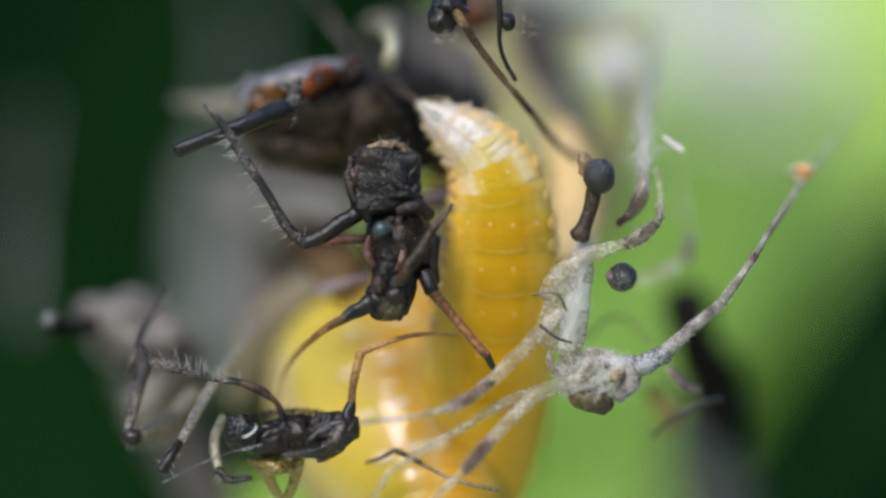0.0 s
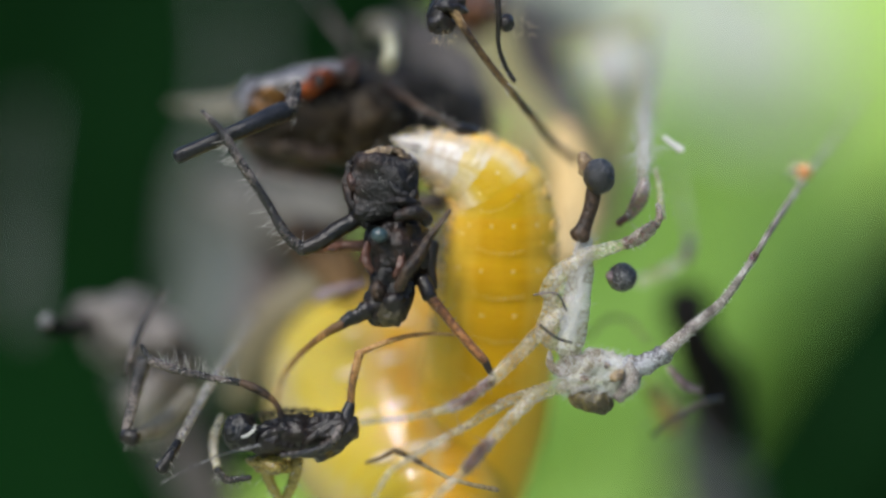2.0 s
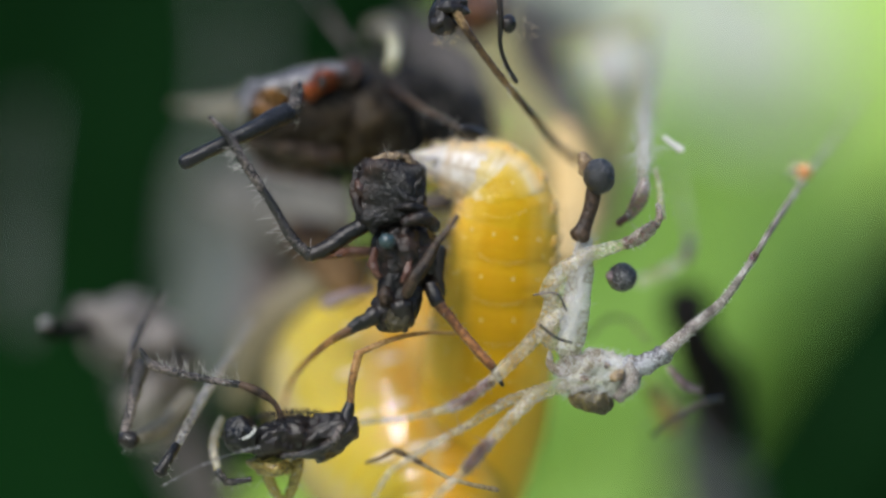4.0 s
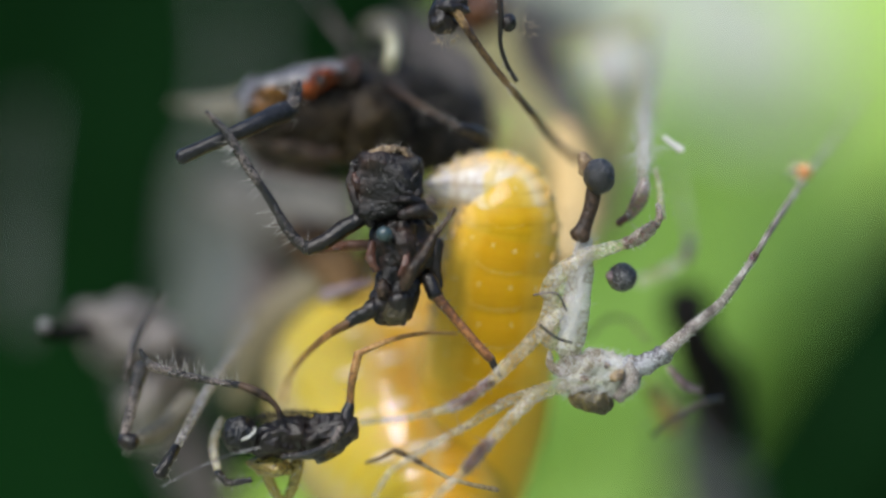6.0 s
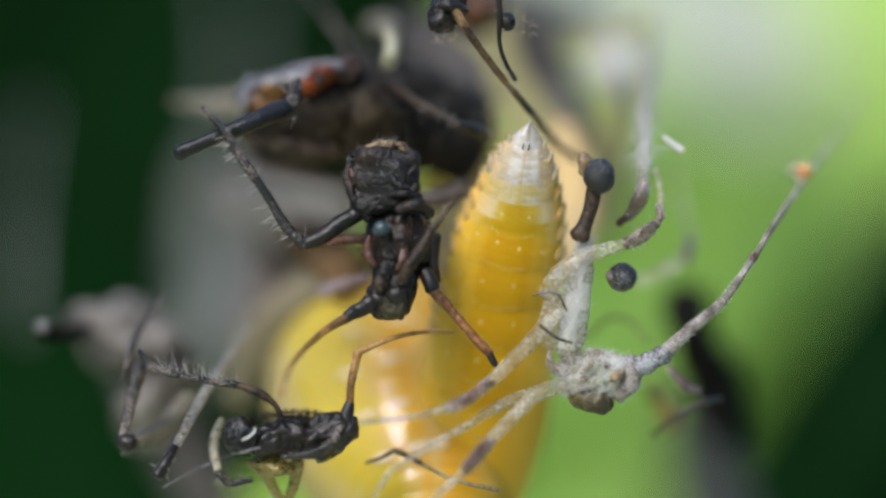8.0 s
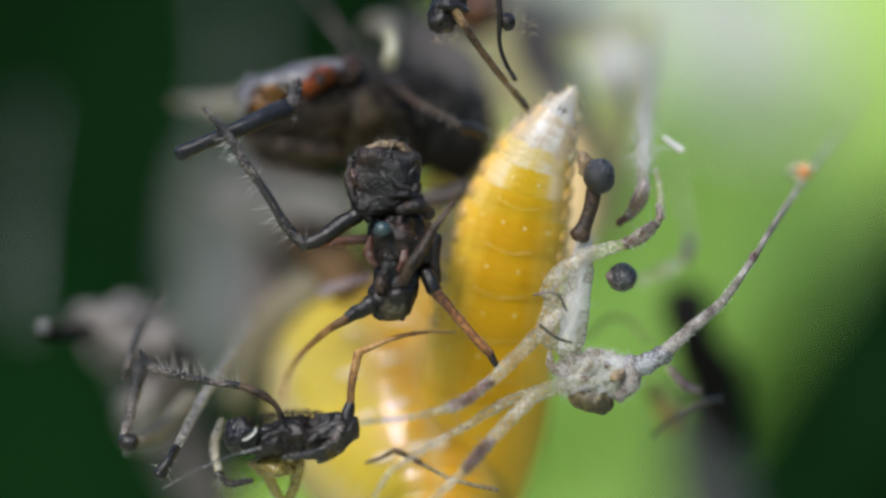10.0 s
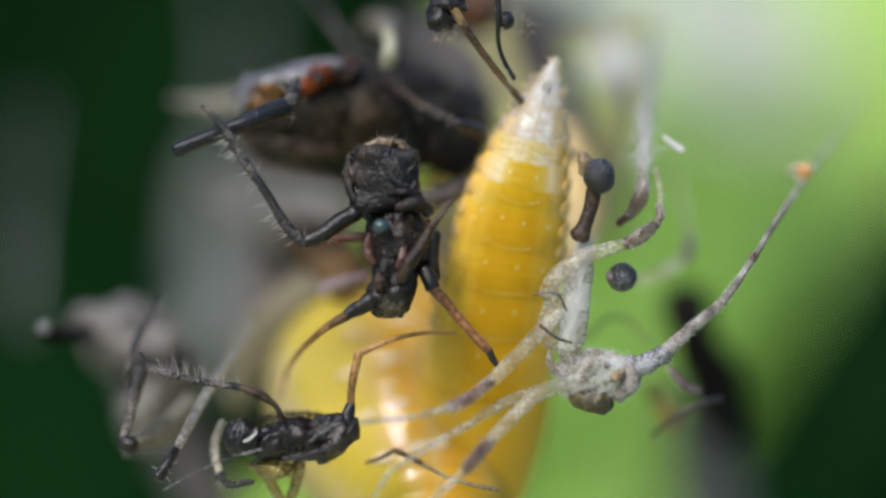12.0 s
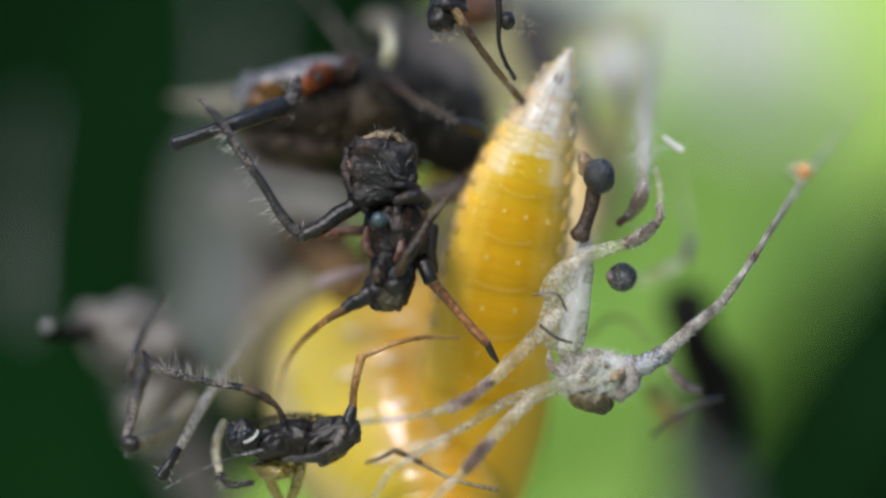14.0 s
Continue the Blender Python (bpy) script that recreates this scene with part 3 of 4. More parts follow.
part("abdomen_rim", tube([(734, 280, 0.05, 6), (738, 322, 0.0, 8), (728, 345, -0.04, 8), (692, 352, -0.05, 7)], rough=0.5, wave=16, seed=2), M_HUSK, aphid)
part("abdomen_tip", tube([(636, 268, 0.05, 6), (666, 260, 0.02, 7), (698, 257, 0.02, 9), (732, 276, 0.05, 7)], rough=0.5, wave=22, seed=3), M_TANDARK, aphid, "ragged tan abdomen tip")
part("flank_patch", lump((626, 312, 0.0), (9, 17, 0.05), 0.3, 9, 3, turn=-10), M_REDBROWN, aphid, "dull red patch")
part("fold", tube([(690, 300, -0.05, 4), (702, 325, -0.1, 6), (725, 335, -0.1, 5)], rough=0.4, wave=18), M_HUSK, aphid)
part("fold", tube([(705, 375, -0.12, 9), (735, 365, -0.12, 14), (755, 372, -0.05, 12)], rough=0.2, seed=4), M_HUSK, aphid)
part("fold", tube([(738, 292, 0.0, 5), (722, 318, -0.05, 8), (700, 338, -0.06, 5)], rough=0.4, wave=18, seed=7), M_HUSK, aphid)
part("fold", tube([(690, 348, -0.08, 5), (715, 345, -0.12, 8), (745, 350, -0.06, 6)], rough=0.4, wave=18, seed=8), M_HUSK, aphid)
part("thorax_plate", tube([(654, 420, -0.05, 6), (650, 448, -0.08, 8), (662, 470, -0.08, 6)], rough=0.4, wave=16, seed=9), M_REDBROWN, aphid)
part("thorax_plate", tube([(716, 440, -0.1, 5), (712, 462, -0.12, 7), (702, 480, -0.12, 5)], rough=0.4, wave=16, seed=10), M_REDBROWN, aphid)
part("head_patch", lump((672, 506, -0.08), (15, 20, 0.06), 0.3, 8, 4, seed=30.0), M_STALK, aphid, "dull amber patch")
part("face", lump((694, 540, -0.06), (24, 26, 0.09), 0.25, 8, 4, seed=31.0, turn=10), M_OLIVE, aphid, "olive brown face")
part("thorax", lump((710, 428, 0.1), (56, 68, 0.22), 0.18, 4, 5, seed=2.0, ridge=0.22), M_HUSK, aphid)
part("head", lump((694, 512, 0.05), (42, 60, 0.17), 0.2, 6, 4, seed=3.0, turn=6, ridge=0.25), M_HUSK, aphid)
part("beak", tube([(700, 520, -0.1, 22), (705, 548, -0.08, 14), (706, 564, -0.05, 7)], rough=0.2), M_BLACK, aphid)
part("eye", lump((675, 406, -0.15), (15, 14, 0.06), 0.04, 3, 3), M_EYE, aphid, "dull blue-grey eye")
part("eye", lump((758, 378, -0.04), (12, 14, 0.05), 0.05, 3, 3), M_BLACK, aphid)
part("bristles", shaggy((682, 318, 0.12), (75, 75, 0.26), 70, 15, seed=4, aim=(-0.3, -0.2, 0.7)), M_HAIR, aphid)
leg(aphid, [(645, 372, 0.05, 16), (605, 395, 0.02, 15), (570, 418, 0, 15), (540, 432, 0, 12)], [(540, 432, 0, 12), (508, 402, -0.02, 10), (470, 338, -0.05, 8), (430, 278, -0.1, 9), (402, 232, -0.12, 9)],
    [(402, 232, -0.12, 8), (386, 212, -0.12, 7), (362, 187, -0.12, 4)], M_BLACK, M_GREYLEG, M_GREYLEG, 46, (-0.7, 0, -0.7), 22, seed=3)
leg(aphid, [(752, 485, 0.05, 14), (765, 515, 0, 14)], [(765, 515, 0, 11), (800, 558, 0, 9), (840, 606, 0, 9), (862, 630, 0, 8)], [(862, 630, 0, 7), (871, 648, 0, 6), (880, 662, 0.02, 3)], M_BLACK, M_AMBER, M_BLACK, 20, size=8, seed=6)
leg(aphid, [(708, 500, -0.2, 10), (725, 470, -0.25, 12), (746, 440, -0.22, 10), (762, 412, -0.2, 7.5)], [(762, 412, -0.2, 7), (782, 388, -0.2, 5.5), (800, 362, -0.2, 4)], None, M_STALK, M_STALK, None, 12, size=9, seed=9)
leg(aphid, [(770, 420, 0.1, 11), (764, 455, 0.1, 13), (770, 500, 0.1, 9)], None, None, M_BLACK, seed=12)
leg(aphid, [(650, 425, 0.25, 10), (610, 426, 0.25, 9), (560, 434, 0.2, 6)], None, None, M_REDBROWN, seed=13)
leg(aphid, [(650, 492, 0.7, 7), (605, 503, 0.8, 10), (568, 518, 0.9, 13)], None, None, M_MAUVE, seed=14, label="blurred mauve leg")
part("fleck", lump((590, 432, -0.03), (14, 6, 0.03), 0.4, 12, 3, seed=61.0), M_AMBER, aphid, "amber crumbs stuck to the leg")
ant = part("antenna", tube([(672, 528, -0.02, 20), (650, 540, -0.05, 17), (628, 553, -0.06, 13), (612, 562, -0.06, 10)], rough=0.25, wave=14), M_BLACK, aphid)
part("flagellum", tube([(614, 562, -0.06, 9), (575, 583, -0.12, 7), (530, 622, -0.35, 5), (502, 662, -0.65, 4), (490, 705, -1.0, 3)]), M_FEELER, ant, "amber feeler")

# ---- the brown carcass behind it ----
carcass = thing("dead_aphid", (640, 230, 1.0), "dark brown dead aphid with orange patches and black tubes", "aphid")
part("body", lump((545, 205, 1.3), (122, 82, 0.55), 0.12, 2.0, 5, turn=-14, seed=5.0, box=0.75), M_BODY, carcass)
part("body", lump((712, 205, 1.9), (140, 110, 0.6), 0.12, 1.8, 5, turn=8, seed=5.5, box=0.85), M_SMOKE, carcass)
part("body", lump((640, 205, 1.2), (85, 92, 0.5), 0.15, 2.5, 4, seed=5.8), M_BODY, carcass)
part("body_end", lump((815, 240, 1.9), (62, 82, 0.35), 0.15, 2.5, 4, seed=6.0), M_SMOKE, carcass)
part("back_skin", lump((528, 138, 0.85), (112, 24, 0.25), 0.2, 4, 4, turn=-15, seed=7.0), M_SHEEN, carcass, "grey waxy skin of the back")
part("flank_patch", lump((476, 172, 0.72), (36, 26, 0.10), 0.35, 6, 4, turn=-30, seed=8.0), M_GOLD, carcass, "amber patch")
part("flank_patch", lump((562, 138, 0.68), (36, 20, 0.10), 0.4, 7, 4, turn=-35, seed=9.0), M_ORANGE, carcass, "orange red patch")
part("flank_patch", lump((612, 122, 0.80), (32, 20, 0.10), 0.35, 6, 4, turn=-25, seed=10.0), M_REDBROWN, carcass)
part("spot", lump((566, 142, 0.58), (9, 11, 0.04), 0.3, 9, 3, seed=8.5), M_HUSK, carcass, "blackish spot in the orange")
part("shoulder", lump((438, 172, 0.95), (14, 40, 0.2), 0.25, 5, 4, turn=14, seed=11.0), M_SHEEN, carcass)
tail = part("cauda", tube([(688, 116, 0.8, 12), (692, 98, 0.75, 14), (694, 78, 0.8, 13), (688, 60, 0.9, 11)], rough=0.1), M_CREAM, carcass, "pale cream tail")
part("cauda_tip", tube([(690, 62, 1.2, 17), (680, 42, 1.5, 22), (662, 46, 1.7, 20), (652, 70, 1.8, 12)], rough=0.15), M_TANGREY, tail, "greyish downy tail tip")
part("wing_stub", tube([(430, 188, 1.7, 30), (370, 186, 1.8, 18), (302, 180, 1.9, 3)], rough=0.15), M_TANGREY, carcass, "pale tan pointed stub")
corn = part("cornicle", tube([(506, 192, 0.2, 19), (470, 205, 0.1, 17), (430, 222, 0.02, 15), (370, 244, 0, 13), (322, 263, 0, 13)], rough=0.03, sides=14), M_TUBE, carcass, "shiny black tube")
part("cornicle_lip", tube([(324, 262, 0, 14), (315, 266, 0, 13)], sides=14, rough=0.02), M_TUBE, corn)
part("cornicle_base", lump((518, 180, 0.25), (14, 32, 0.10), 0.4, 9, 4, turn=16, seed=12.0), M_GREYLEG, corn, "crumpled whitish collar")
part("bristles", shaggy((520, 178, 0.2), (20, 36, 0.12), 30, 16, seed=3), M_HAIR, corn)
leg(carcass, [(690, 145, 1.0, 7), (725, 172, 0.7, 6), (768, 197, 0.45, 5.5), (812, 222, 0.35, 6.5)], [(812, 222, 0.35, 9), (838, 230, 0.45, 13), (862, 242, 0.7, 10)], None, M_STALK, M_BLACK, None, seed=21)
part("bristles", bristles([(725, 175, 0.6, 8), (768, 198, 0.4, 7), (812, 222, 0.35, 8)], 30, 9, seed=22, thick=0.5), M_HAIR, carcass)
leg(carcass, [(455, 288, 1.4, 12), (540, 305, 1.4, 13), (610, 322, 1.4, 10)], None, None, M_MAUVE, seed=22, label="blurred mauve leg")
leg(carcass, [(740, 352, 0.9, 13), (790, 348, 0.9, 17), (825, 330, 0.9, 12)], None, None, M_FARBROWN, seed=23)
part("down", shaggy((640, 190, 1.15), (215, 100, 0.5), 160, 22, seed=15, thick=0.9, aim=(0, -0.6, 0.2)), M_TANGREY, carcass)
part("lower_skin", lump((520, 256, 1.05), (95, 24, 0.25), 0.3, 3, 4, turn=4, seed=13.0), M_STALK, carcass, "warm brown belly skin")

# ---- the black husk below ----
husk = thing("aphid_husk", (510, 780, 0.05), "crumpled black aphid husk with bristly legs", "aphid husk")
part("head", lump((428, 768, 0.0), (34, 36, 0.13), 0.22, 5.5, 5, seed=14.0, ridge=0.22), M_BLACK, husk)
part("thorax", lump((500, 772, 0.05), (62, 36, 0.16), 0.22, 5.5, 5, seed=15.0, ridge=0.24, turn=-4), M_BLACK, husk)
part("abdomen", lump((582, 768, 0.05), (56, 38, 0.16), 0.22, 5.5, 5, seed=16.0, ridge=0.24, turn=-30), M_BLACK, husk)
part("fold", tube([(500, 806, -0.1, 5), (545, 802, -0.14, 7), (585, 786, -0.12, 9), (606, 752, -0.08, 8)], rough=0.4, wave=18), M_GREYLEG, husk, "greyish shiny fold")
part("bristles", shaggy((520, 765, 0.05), (112, 40, 0.17), 1500, 10, seed=6, thick=0.55, aim=(0, -0.2, 0.8)), M_HUSK, husk)
leg(husk, [(502, 742, 0, 7), (488, 712, 0, 5.5), (458, 690, 0, 9), (428, 678, 0, 7)], [(428, 678, 0, 7), (370, 668, 0, 6.5), (318, 656, 0, 8), (272, 642, 0, 9)], [(272, 642, 0, 8), (262, 630, 0, 6.5), (252, 612, 0, 3.5)], M_STALK, M_GREYLEG, M_GREYLEG, 46, (0, -0.2, 0.9), 24, seed=31)
leg(husk, [(612, 745, 0, 16), (622, 715, 0, 9)], [(622, 715, 0, 7), (626, 675, 0, 7), (638, 625, 0, 8)], [(638, 625, 0, 6), (690, 604, 0.05, 5), (745, 592, 0.15, 4), (812, 592, 0.3, 3)], M_BLACK, M_FEELER, M_FEELER, 10, size=7, seed=34)
leg(husk, [(394, 738, 0.3, 7), (379, 780, 0.3, 8), (386, 832, 0.2, 7)], [(386, 832, 0.1, 8), (405, 850, 0.1, 7), (445, 846, 0.1, 5)], None, M_CLEAR, M_GREYLEG, None, 26, size=14, seed=37)
leg(husk, [(470, 815, 0.15, 12), (478, 850, 0.2, 10), (500, 890, 0.25, 8)], None, None, M_AMBEROLIVE, None, None, 10, seed=38)
leg(husk, [(528, 815, 0.15, 12), (522, 850, 0.2, 10), (506, 890, 0.25, 8)], None, None, M_AMBEROLIVE, None, None, 10, seed=39)
part("feeler", tube([(462, 788, -0.2, 2.0), (400, 804, -0.2, 1.5), (340, 828, -0.2, 1.0), (286, 856, -0.2, 0.6)]), M_KNUCKLE, husk, "thin pale feeler")
part("underside", lump((480, 822, 0.1), (42, 20, 0.1), 0.3, 7, 4, seed=51.0), M_AMBEROLIVE, husk, "amber olive underside")
part("bristle", tube([(430, 774, -0.15, 1.8), (441, 770, -0.17, 2.4), (452, 760, -0.17, 2), (453, 752, -0.17, 1)]), M_WHITE, husk)

# ---- the grey remains at the edge of the heap ----
remains = thing("aphid_husk", (250, 680, 1.5), "grey brown aphid husk, partly out of focus", "aphid husk")
part("body", lump((238, 592, 1.9), (105, 62, 0.45), 0.25, 4, 4, turn=16, seed=17.0), M_FARMAUVE, remains)
part("body", lump((285, 690, 1.9), (60, 90, 0.4), 0.2, 3, 4, turn=20, seed=18.0), M_FARMAUVE, remains)
leg(remains, [(300, 515, 0.8, 4), (258, 575, 0.6, 6), (238, 625, 0.4, 6), (226, 665, 0.4, 5)], None, None, M_GREYLEG, seed=41)
leg(remains, [(258, 640, 0.3, 15), (242, 700, 0.25, 11), (226, 765, 0.2, 9)], [(224, 770, 0.2, 15), (240, 776, 0.2, 18)], None, M_GREYLEG, M_BLACK, None, 16, size=12, seed=43)
leg(remains, [(250, 772, 0.3, 13), (290, 755, 0.6, 19), (345, 700, 0.9, 18)], None, None, M_TANGREY, seed=45)
leg(remains, [(455, 570, 1.1, 6.5), (415, 628, 0.7, 6.5), (370, 692, 0.35, 9), (322, 778, 0.1, 8)], [(318, 784, 0.1, 8), (303, 808, 0, 9), (288, 832, 0, 13)], None, M_GLASSLEG, M_BLACK, None, 22, size=12, seed=47, label="long pale grey leg with a black foot")
leg(remains, [(88, 574, 1.1, 18), (110, 582, 1.2, 14), (165, 575, 1.5, 16)], None, None, M_FARDARK, seed=49)
part("knob", lump((88, 566, 1.0), (11, 10, 0.05), 0.08, 4, 3, seed=19.0), M_SHEEN, remains)

# ---- the shed skin with pale legs and a long feeler ----
shed = thing("shed_aphid_skin", (1060, 665, 0.1), "ragged greyish white shed aphid skin with clear legs", "aphid skin")
part("body", lump((1058, 662, 0.08), (72, 44, 0.17), 0.28, 6, 5, seed=20.0, ridge=0.16), M_PALE, shed)
part("underside", lump((1045, 708, 0.05), (40, 24, 0.12), 0.2, 6, 4, turn=15, seed=21.0), M_OLIVE, shed)
part("spot", lump((1066, 644, -0.07), (15, 9, 0.03), 0.4, 9, 4, turn=20, seed=41.0), M_JOINT, shed, "purplish dark spot")
part("spot", lump((1094, 664, -0.08), (13, 14, 0.03), 0.4, 9, 4, seed=42.0), M_TANDARK, shed, "brown spot")
part("spot", lump((1032, 668, -0.08), (9, 7, 0.03), 0.4, 9, 3, seed=43.0), M_JOINT, shed, "purplish dark spot")
part("flap", tube([(972, 622, 0.02, 3), (976, 648, 0.0, 8), (1006, 662, 0.02, 9)], rough=0.4, wave=18, flat=0.4), M_PALE, shed)
part("flap", tube([(1115, 640, 0.0, 14), (1118, 670, -0.03, 16), (1095, 705, -0.03, 10)], rough=0.4, wave=14), M_SHAGGY, shed)
part("fluff", shaggy((1055, 668, 0.08), (74, 44, 0.17), 1500, 19, seed=8, thick=0.75), M_WISP, shed)
ant = part("feeler", tube([(1105, 652, 0, 14), (1135, 645, 0, 20), (1165, 632, 0, 16), (1182, 622, 0, 12)], rough=0.3, wave=12), M_KNUCKLE, shed, "long jointed grey feeler")
part("flagellum", tube([(1178, 622, 0, 14), (1225, 580, 0, 11), (1280, 532, 0, 8), (1332, 458, 0.1, 5.5), (1378, 385, 0.35, 6), (1428, 312, 0.8, 4.5), (1480, 245, 1.5, 3.2), (1535, 160, 2.3, 2)], steps=8), M_SHAGGY, ant)
part("bristles", bristles([(1178, 622, 0, 17), (1225, 580, 0, 13), (1280, 532, 0, 10), (1332, 458, 0.1, 7)], 320, 4, seed=5, thick=0.8), M_WHITE, ant)
part("joint", tube([(1330, 460, 0.1, 8), (1337, 450, 0.1, 8)]), M_JOINT, ant)
leg(shed, [(990, 555, 0, 15.6), (955, 590, -0.05, 17.2), (910, 635, -0.15, 15.6), (868, 675, -0.2, 14)], [(868, 675, -0.2, 13.3), (825, 708, -0.25, 14), (795, 722, -0.25, 11.7)], [(795, 722, -0.25, 10.1), (730, 738, -0.3, 8.58), (640, 748, -0.35, 7.02)], M_CLEAR, M_JOINT, M_CLEAR, 40, size=12, creased=0.16, thin=0.8, seed=51)
leg(shed, [(1000, 682, 0, 17.2), (950, 698, -0.1, 17.2), (905, 740, -0.2, 15.6), (868, 780, -0.3, 13.3)], [(868, 780, -0.3, 14), (845, 805, -0.35, 15.6), (825, 832, -0.35, 13.3)], [(825, 832, -0.35, 10.9), (790, 862, -0.4, 9.36), (750, 900, -0.4, 7.8)], M_CLEAR, M_JOINT, M_CLEAR, 40, size=12, creased=0.16, thin=0.8, seed=54)
leg(shed, [(950, 690, 0, 12.5), (880, 720, -0.1, 11.7), (825, 755, -0.2, 10.1)], [(825, 755, -0.2, 8.58), (790, 772, -0.25, 8.58), (730, 810, -0.3, 7.8)], [(730, 810, -0.3, 7.02), (690, 835, -0.3, 7.8), (662, 880, -0.35, 6.24)], M_CLEAR, M_CLEAR, M_CLEAR, 24, size=9, creased=0.16, thin=0.8, seed=57)
leg(shed, [(880, 868, 0.1, 5.46), (800, 848, -0.1, 4.68), (745, 820, -0.2, 4.68)], [(745, 820, -0.2, 5.46), (718, 806, -0.22, 6.24), (698, 797, -0.25, 6.24)], [(698, 797, -0.25, 6.24), (675, 810, -0.28, 5.46), (648, 819, -0.3, 3.9)], M_TAN, M_HAZEL, M_HAZEL, 12, size=7, creased=0.16, thin=0.8, seed=60)
part("skin_strip", tube([(1008, 622, 0.05, 24), (1018, 550, 0.05, 26), (1028, 480, 0.08, 22), (1034, 425, 0.1, 15)], rough=0.12, wave=20, flat=0.35, steps=8), M_PALE, shed, "fibrous whitish strip of skin")
part("fluff", bristles([(1008, 622, -0.02, 17), (1018, 550, -0.02, 18), (1028, 480, 0.0, 15), (1034, 425, 0.04, 10)], 420, 22, seed=63, thick=0.6, lean=3.0, aim=(0, -0.8, 0)), M_WISP, shed)
leg(shed, [(965, 520, 0.05, 15.6), (985, 488, 0, 18.7), (1040, 452, 0, 17.2), (1108, 432, 0, 12.5)], [(1108, 432, 0, 14), (1132, 420, 0, 17.2), (1158, 398, 0.05, 11.7)], [(1162, 400, 0.05, 7.8), (1168, 380, 0.08, 8.58), (1164, 362, 0.1, 6.24)], M_CLEAR, M_JOINT, M_JOINT, 40, size=11, creased=0.16, thin=0.8, seed=64)
part("membrane", lump((985, 565, 0.1), (30, 60, 0.05), 0.2, 5, 4, turn=12, seed=22.0), M_CLEAR, shed)
part("thread", tube([(945, 522, -0.05, 2), (985, 520, -0.06, 2), (1003, 550, -0.06, 2)]), M_GREYLEG, shed)
part("thread", tube([(955, 575, -0.1, 2.5), (985, 598, -0.12, 3), (1012, 607, -0.1, 2)]), M_GREYLEG, shed)
part("hanging_leg", tube([(1182, 650, 0.5, 5), (1210, 682, 0.5, 8), (1238, 692, 0.6, 5)]), M_MAUVE, shed)

# a dark-kneed leg with white wool above it
wool = thing("pale_insect_leg", (1135, 330, 0.3), "pale shed leg with dark knees and white wool", "insect leg")
part("shin", tube([(1154, 30, 2.8, 8), (1152, 110, 1.8, 9), (1146, 190, 0.9, 10), (1140, 255, 0.45, 11), (1138, 315, 0.28, 11)], rough=0.15), M_CLEAR, wool)
part("knee", tube([(1141, 322, 0.25, 10), (1132, 355, 0.2, 14), (1112, 385, 0.2, 9)]), M_JOINT, wool)
part("foot", tube([(1110, 385, 0.2, 7), (1095, 396, 0.2, 7)]), M_REDBROWN, wool)
part("second_shin", tube([(1160, 300, 0.35, 5), (1168, 340, 0.25, 6), (1170, 385, 0.15, 10)]), M_CLEAR, wool)
part("wool", bristles([(1146, 140, 1.3, 8), (1138, 210, 0.7, 17), (1138, 262, 0.35, 21), (1140, 318, 0.28, 12)], 260, 30, seed=11, thick=0.55, lean=3.5, bm=bristles([(1146, 320, 0.3, 12), (1142, 262, 0.35, 22), (1138, 200, 0.8, 15)], 220, 30, seed=12, thick=0.55, lean=3.5)), M_WISP, wool)
tagged(link("wax_chip", tube([(1174, 243, 0.5, 4), (1190, 255, 0.45, 5), (1206, 266, 0.4, 7)], flat=0.4, rough=0.2), M_FARPALE, None, (0, 0, 0)), "white wax chip beside the woolly leg", "wax chip")
faint = thing("pale_insect_leg", (1215, 430, 1.2), "faint pale jointed leg, out of focus", "insect leg")
part("shin", tube([(1190, 290, 2.4, 4), (1205, 350, 2.0, 4.5), (1222, 425, 1.5, 5)]), M_CLEAR, faint)
part("knee", tube([(1222, 425, 1.4, 10), (1215, 458, 1.2, 11)]), M_JOINT, faint)
part("thigh", tube([(1215, 458, 1.3, 9), (1180, 478, 1.2, 11), (1130, 500, 1.2, 9)]), M_CLEAR, faint)

# ---- black beads ----
stalk = thing("black_bead", (1030, 420, 0.0), "pitted black bead on a brown stalk", "bead", "black beads")
part("bead", lump((1061, 312, -0.05), (28, 32, 0.12), 0.05, 19, 5, seed=23.0), M_BEAD, stalk)
part("stalk", tube([(1052, 335, 0, 14), (1046, 365, 0, 13), (1036, 395, 0, 13), (1026, 418, 0, 18)], sides=12), M_STALK, stalk)
part("cap", tube([(1040, 302, 0.05, 16), (1034, 285, 0.03, 12), (1030, 272, 0.03, 7)], rough=0.2), M_TAN, stalk)
bead = thing("black_bead", (1100, 492, 0.1), "round glossy black bead on the shed skin", "bead", "black beads")
part("bead", lump((1101, 491, 0.15), (26, 26, 0.10), 0.035, 19, 5, seed=24.0), M_BEAD, bead)
part("stalk", tube([(1078, 488, 0.1, 9), (1090, 490, 0.12, 12)]), M_MAUVE, bead)
drop = thing("droplet", (1424, 303, 0.8), "orange droplet on the tip of a feeler", "droplet")
part("droplet", lump((1423, 304, 0.75), (13, 14, 0.055), 0.04, 3, 4), M_DROP, drop)
part("halo", lump((1412, 302, 0.85), (20, 17, 0.05), 0.06, 3, 4), M_CLEAR, drop)

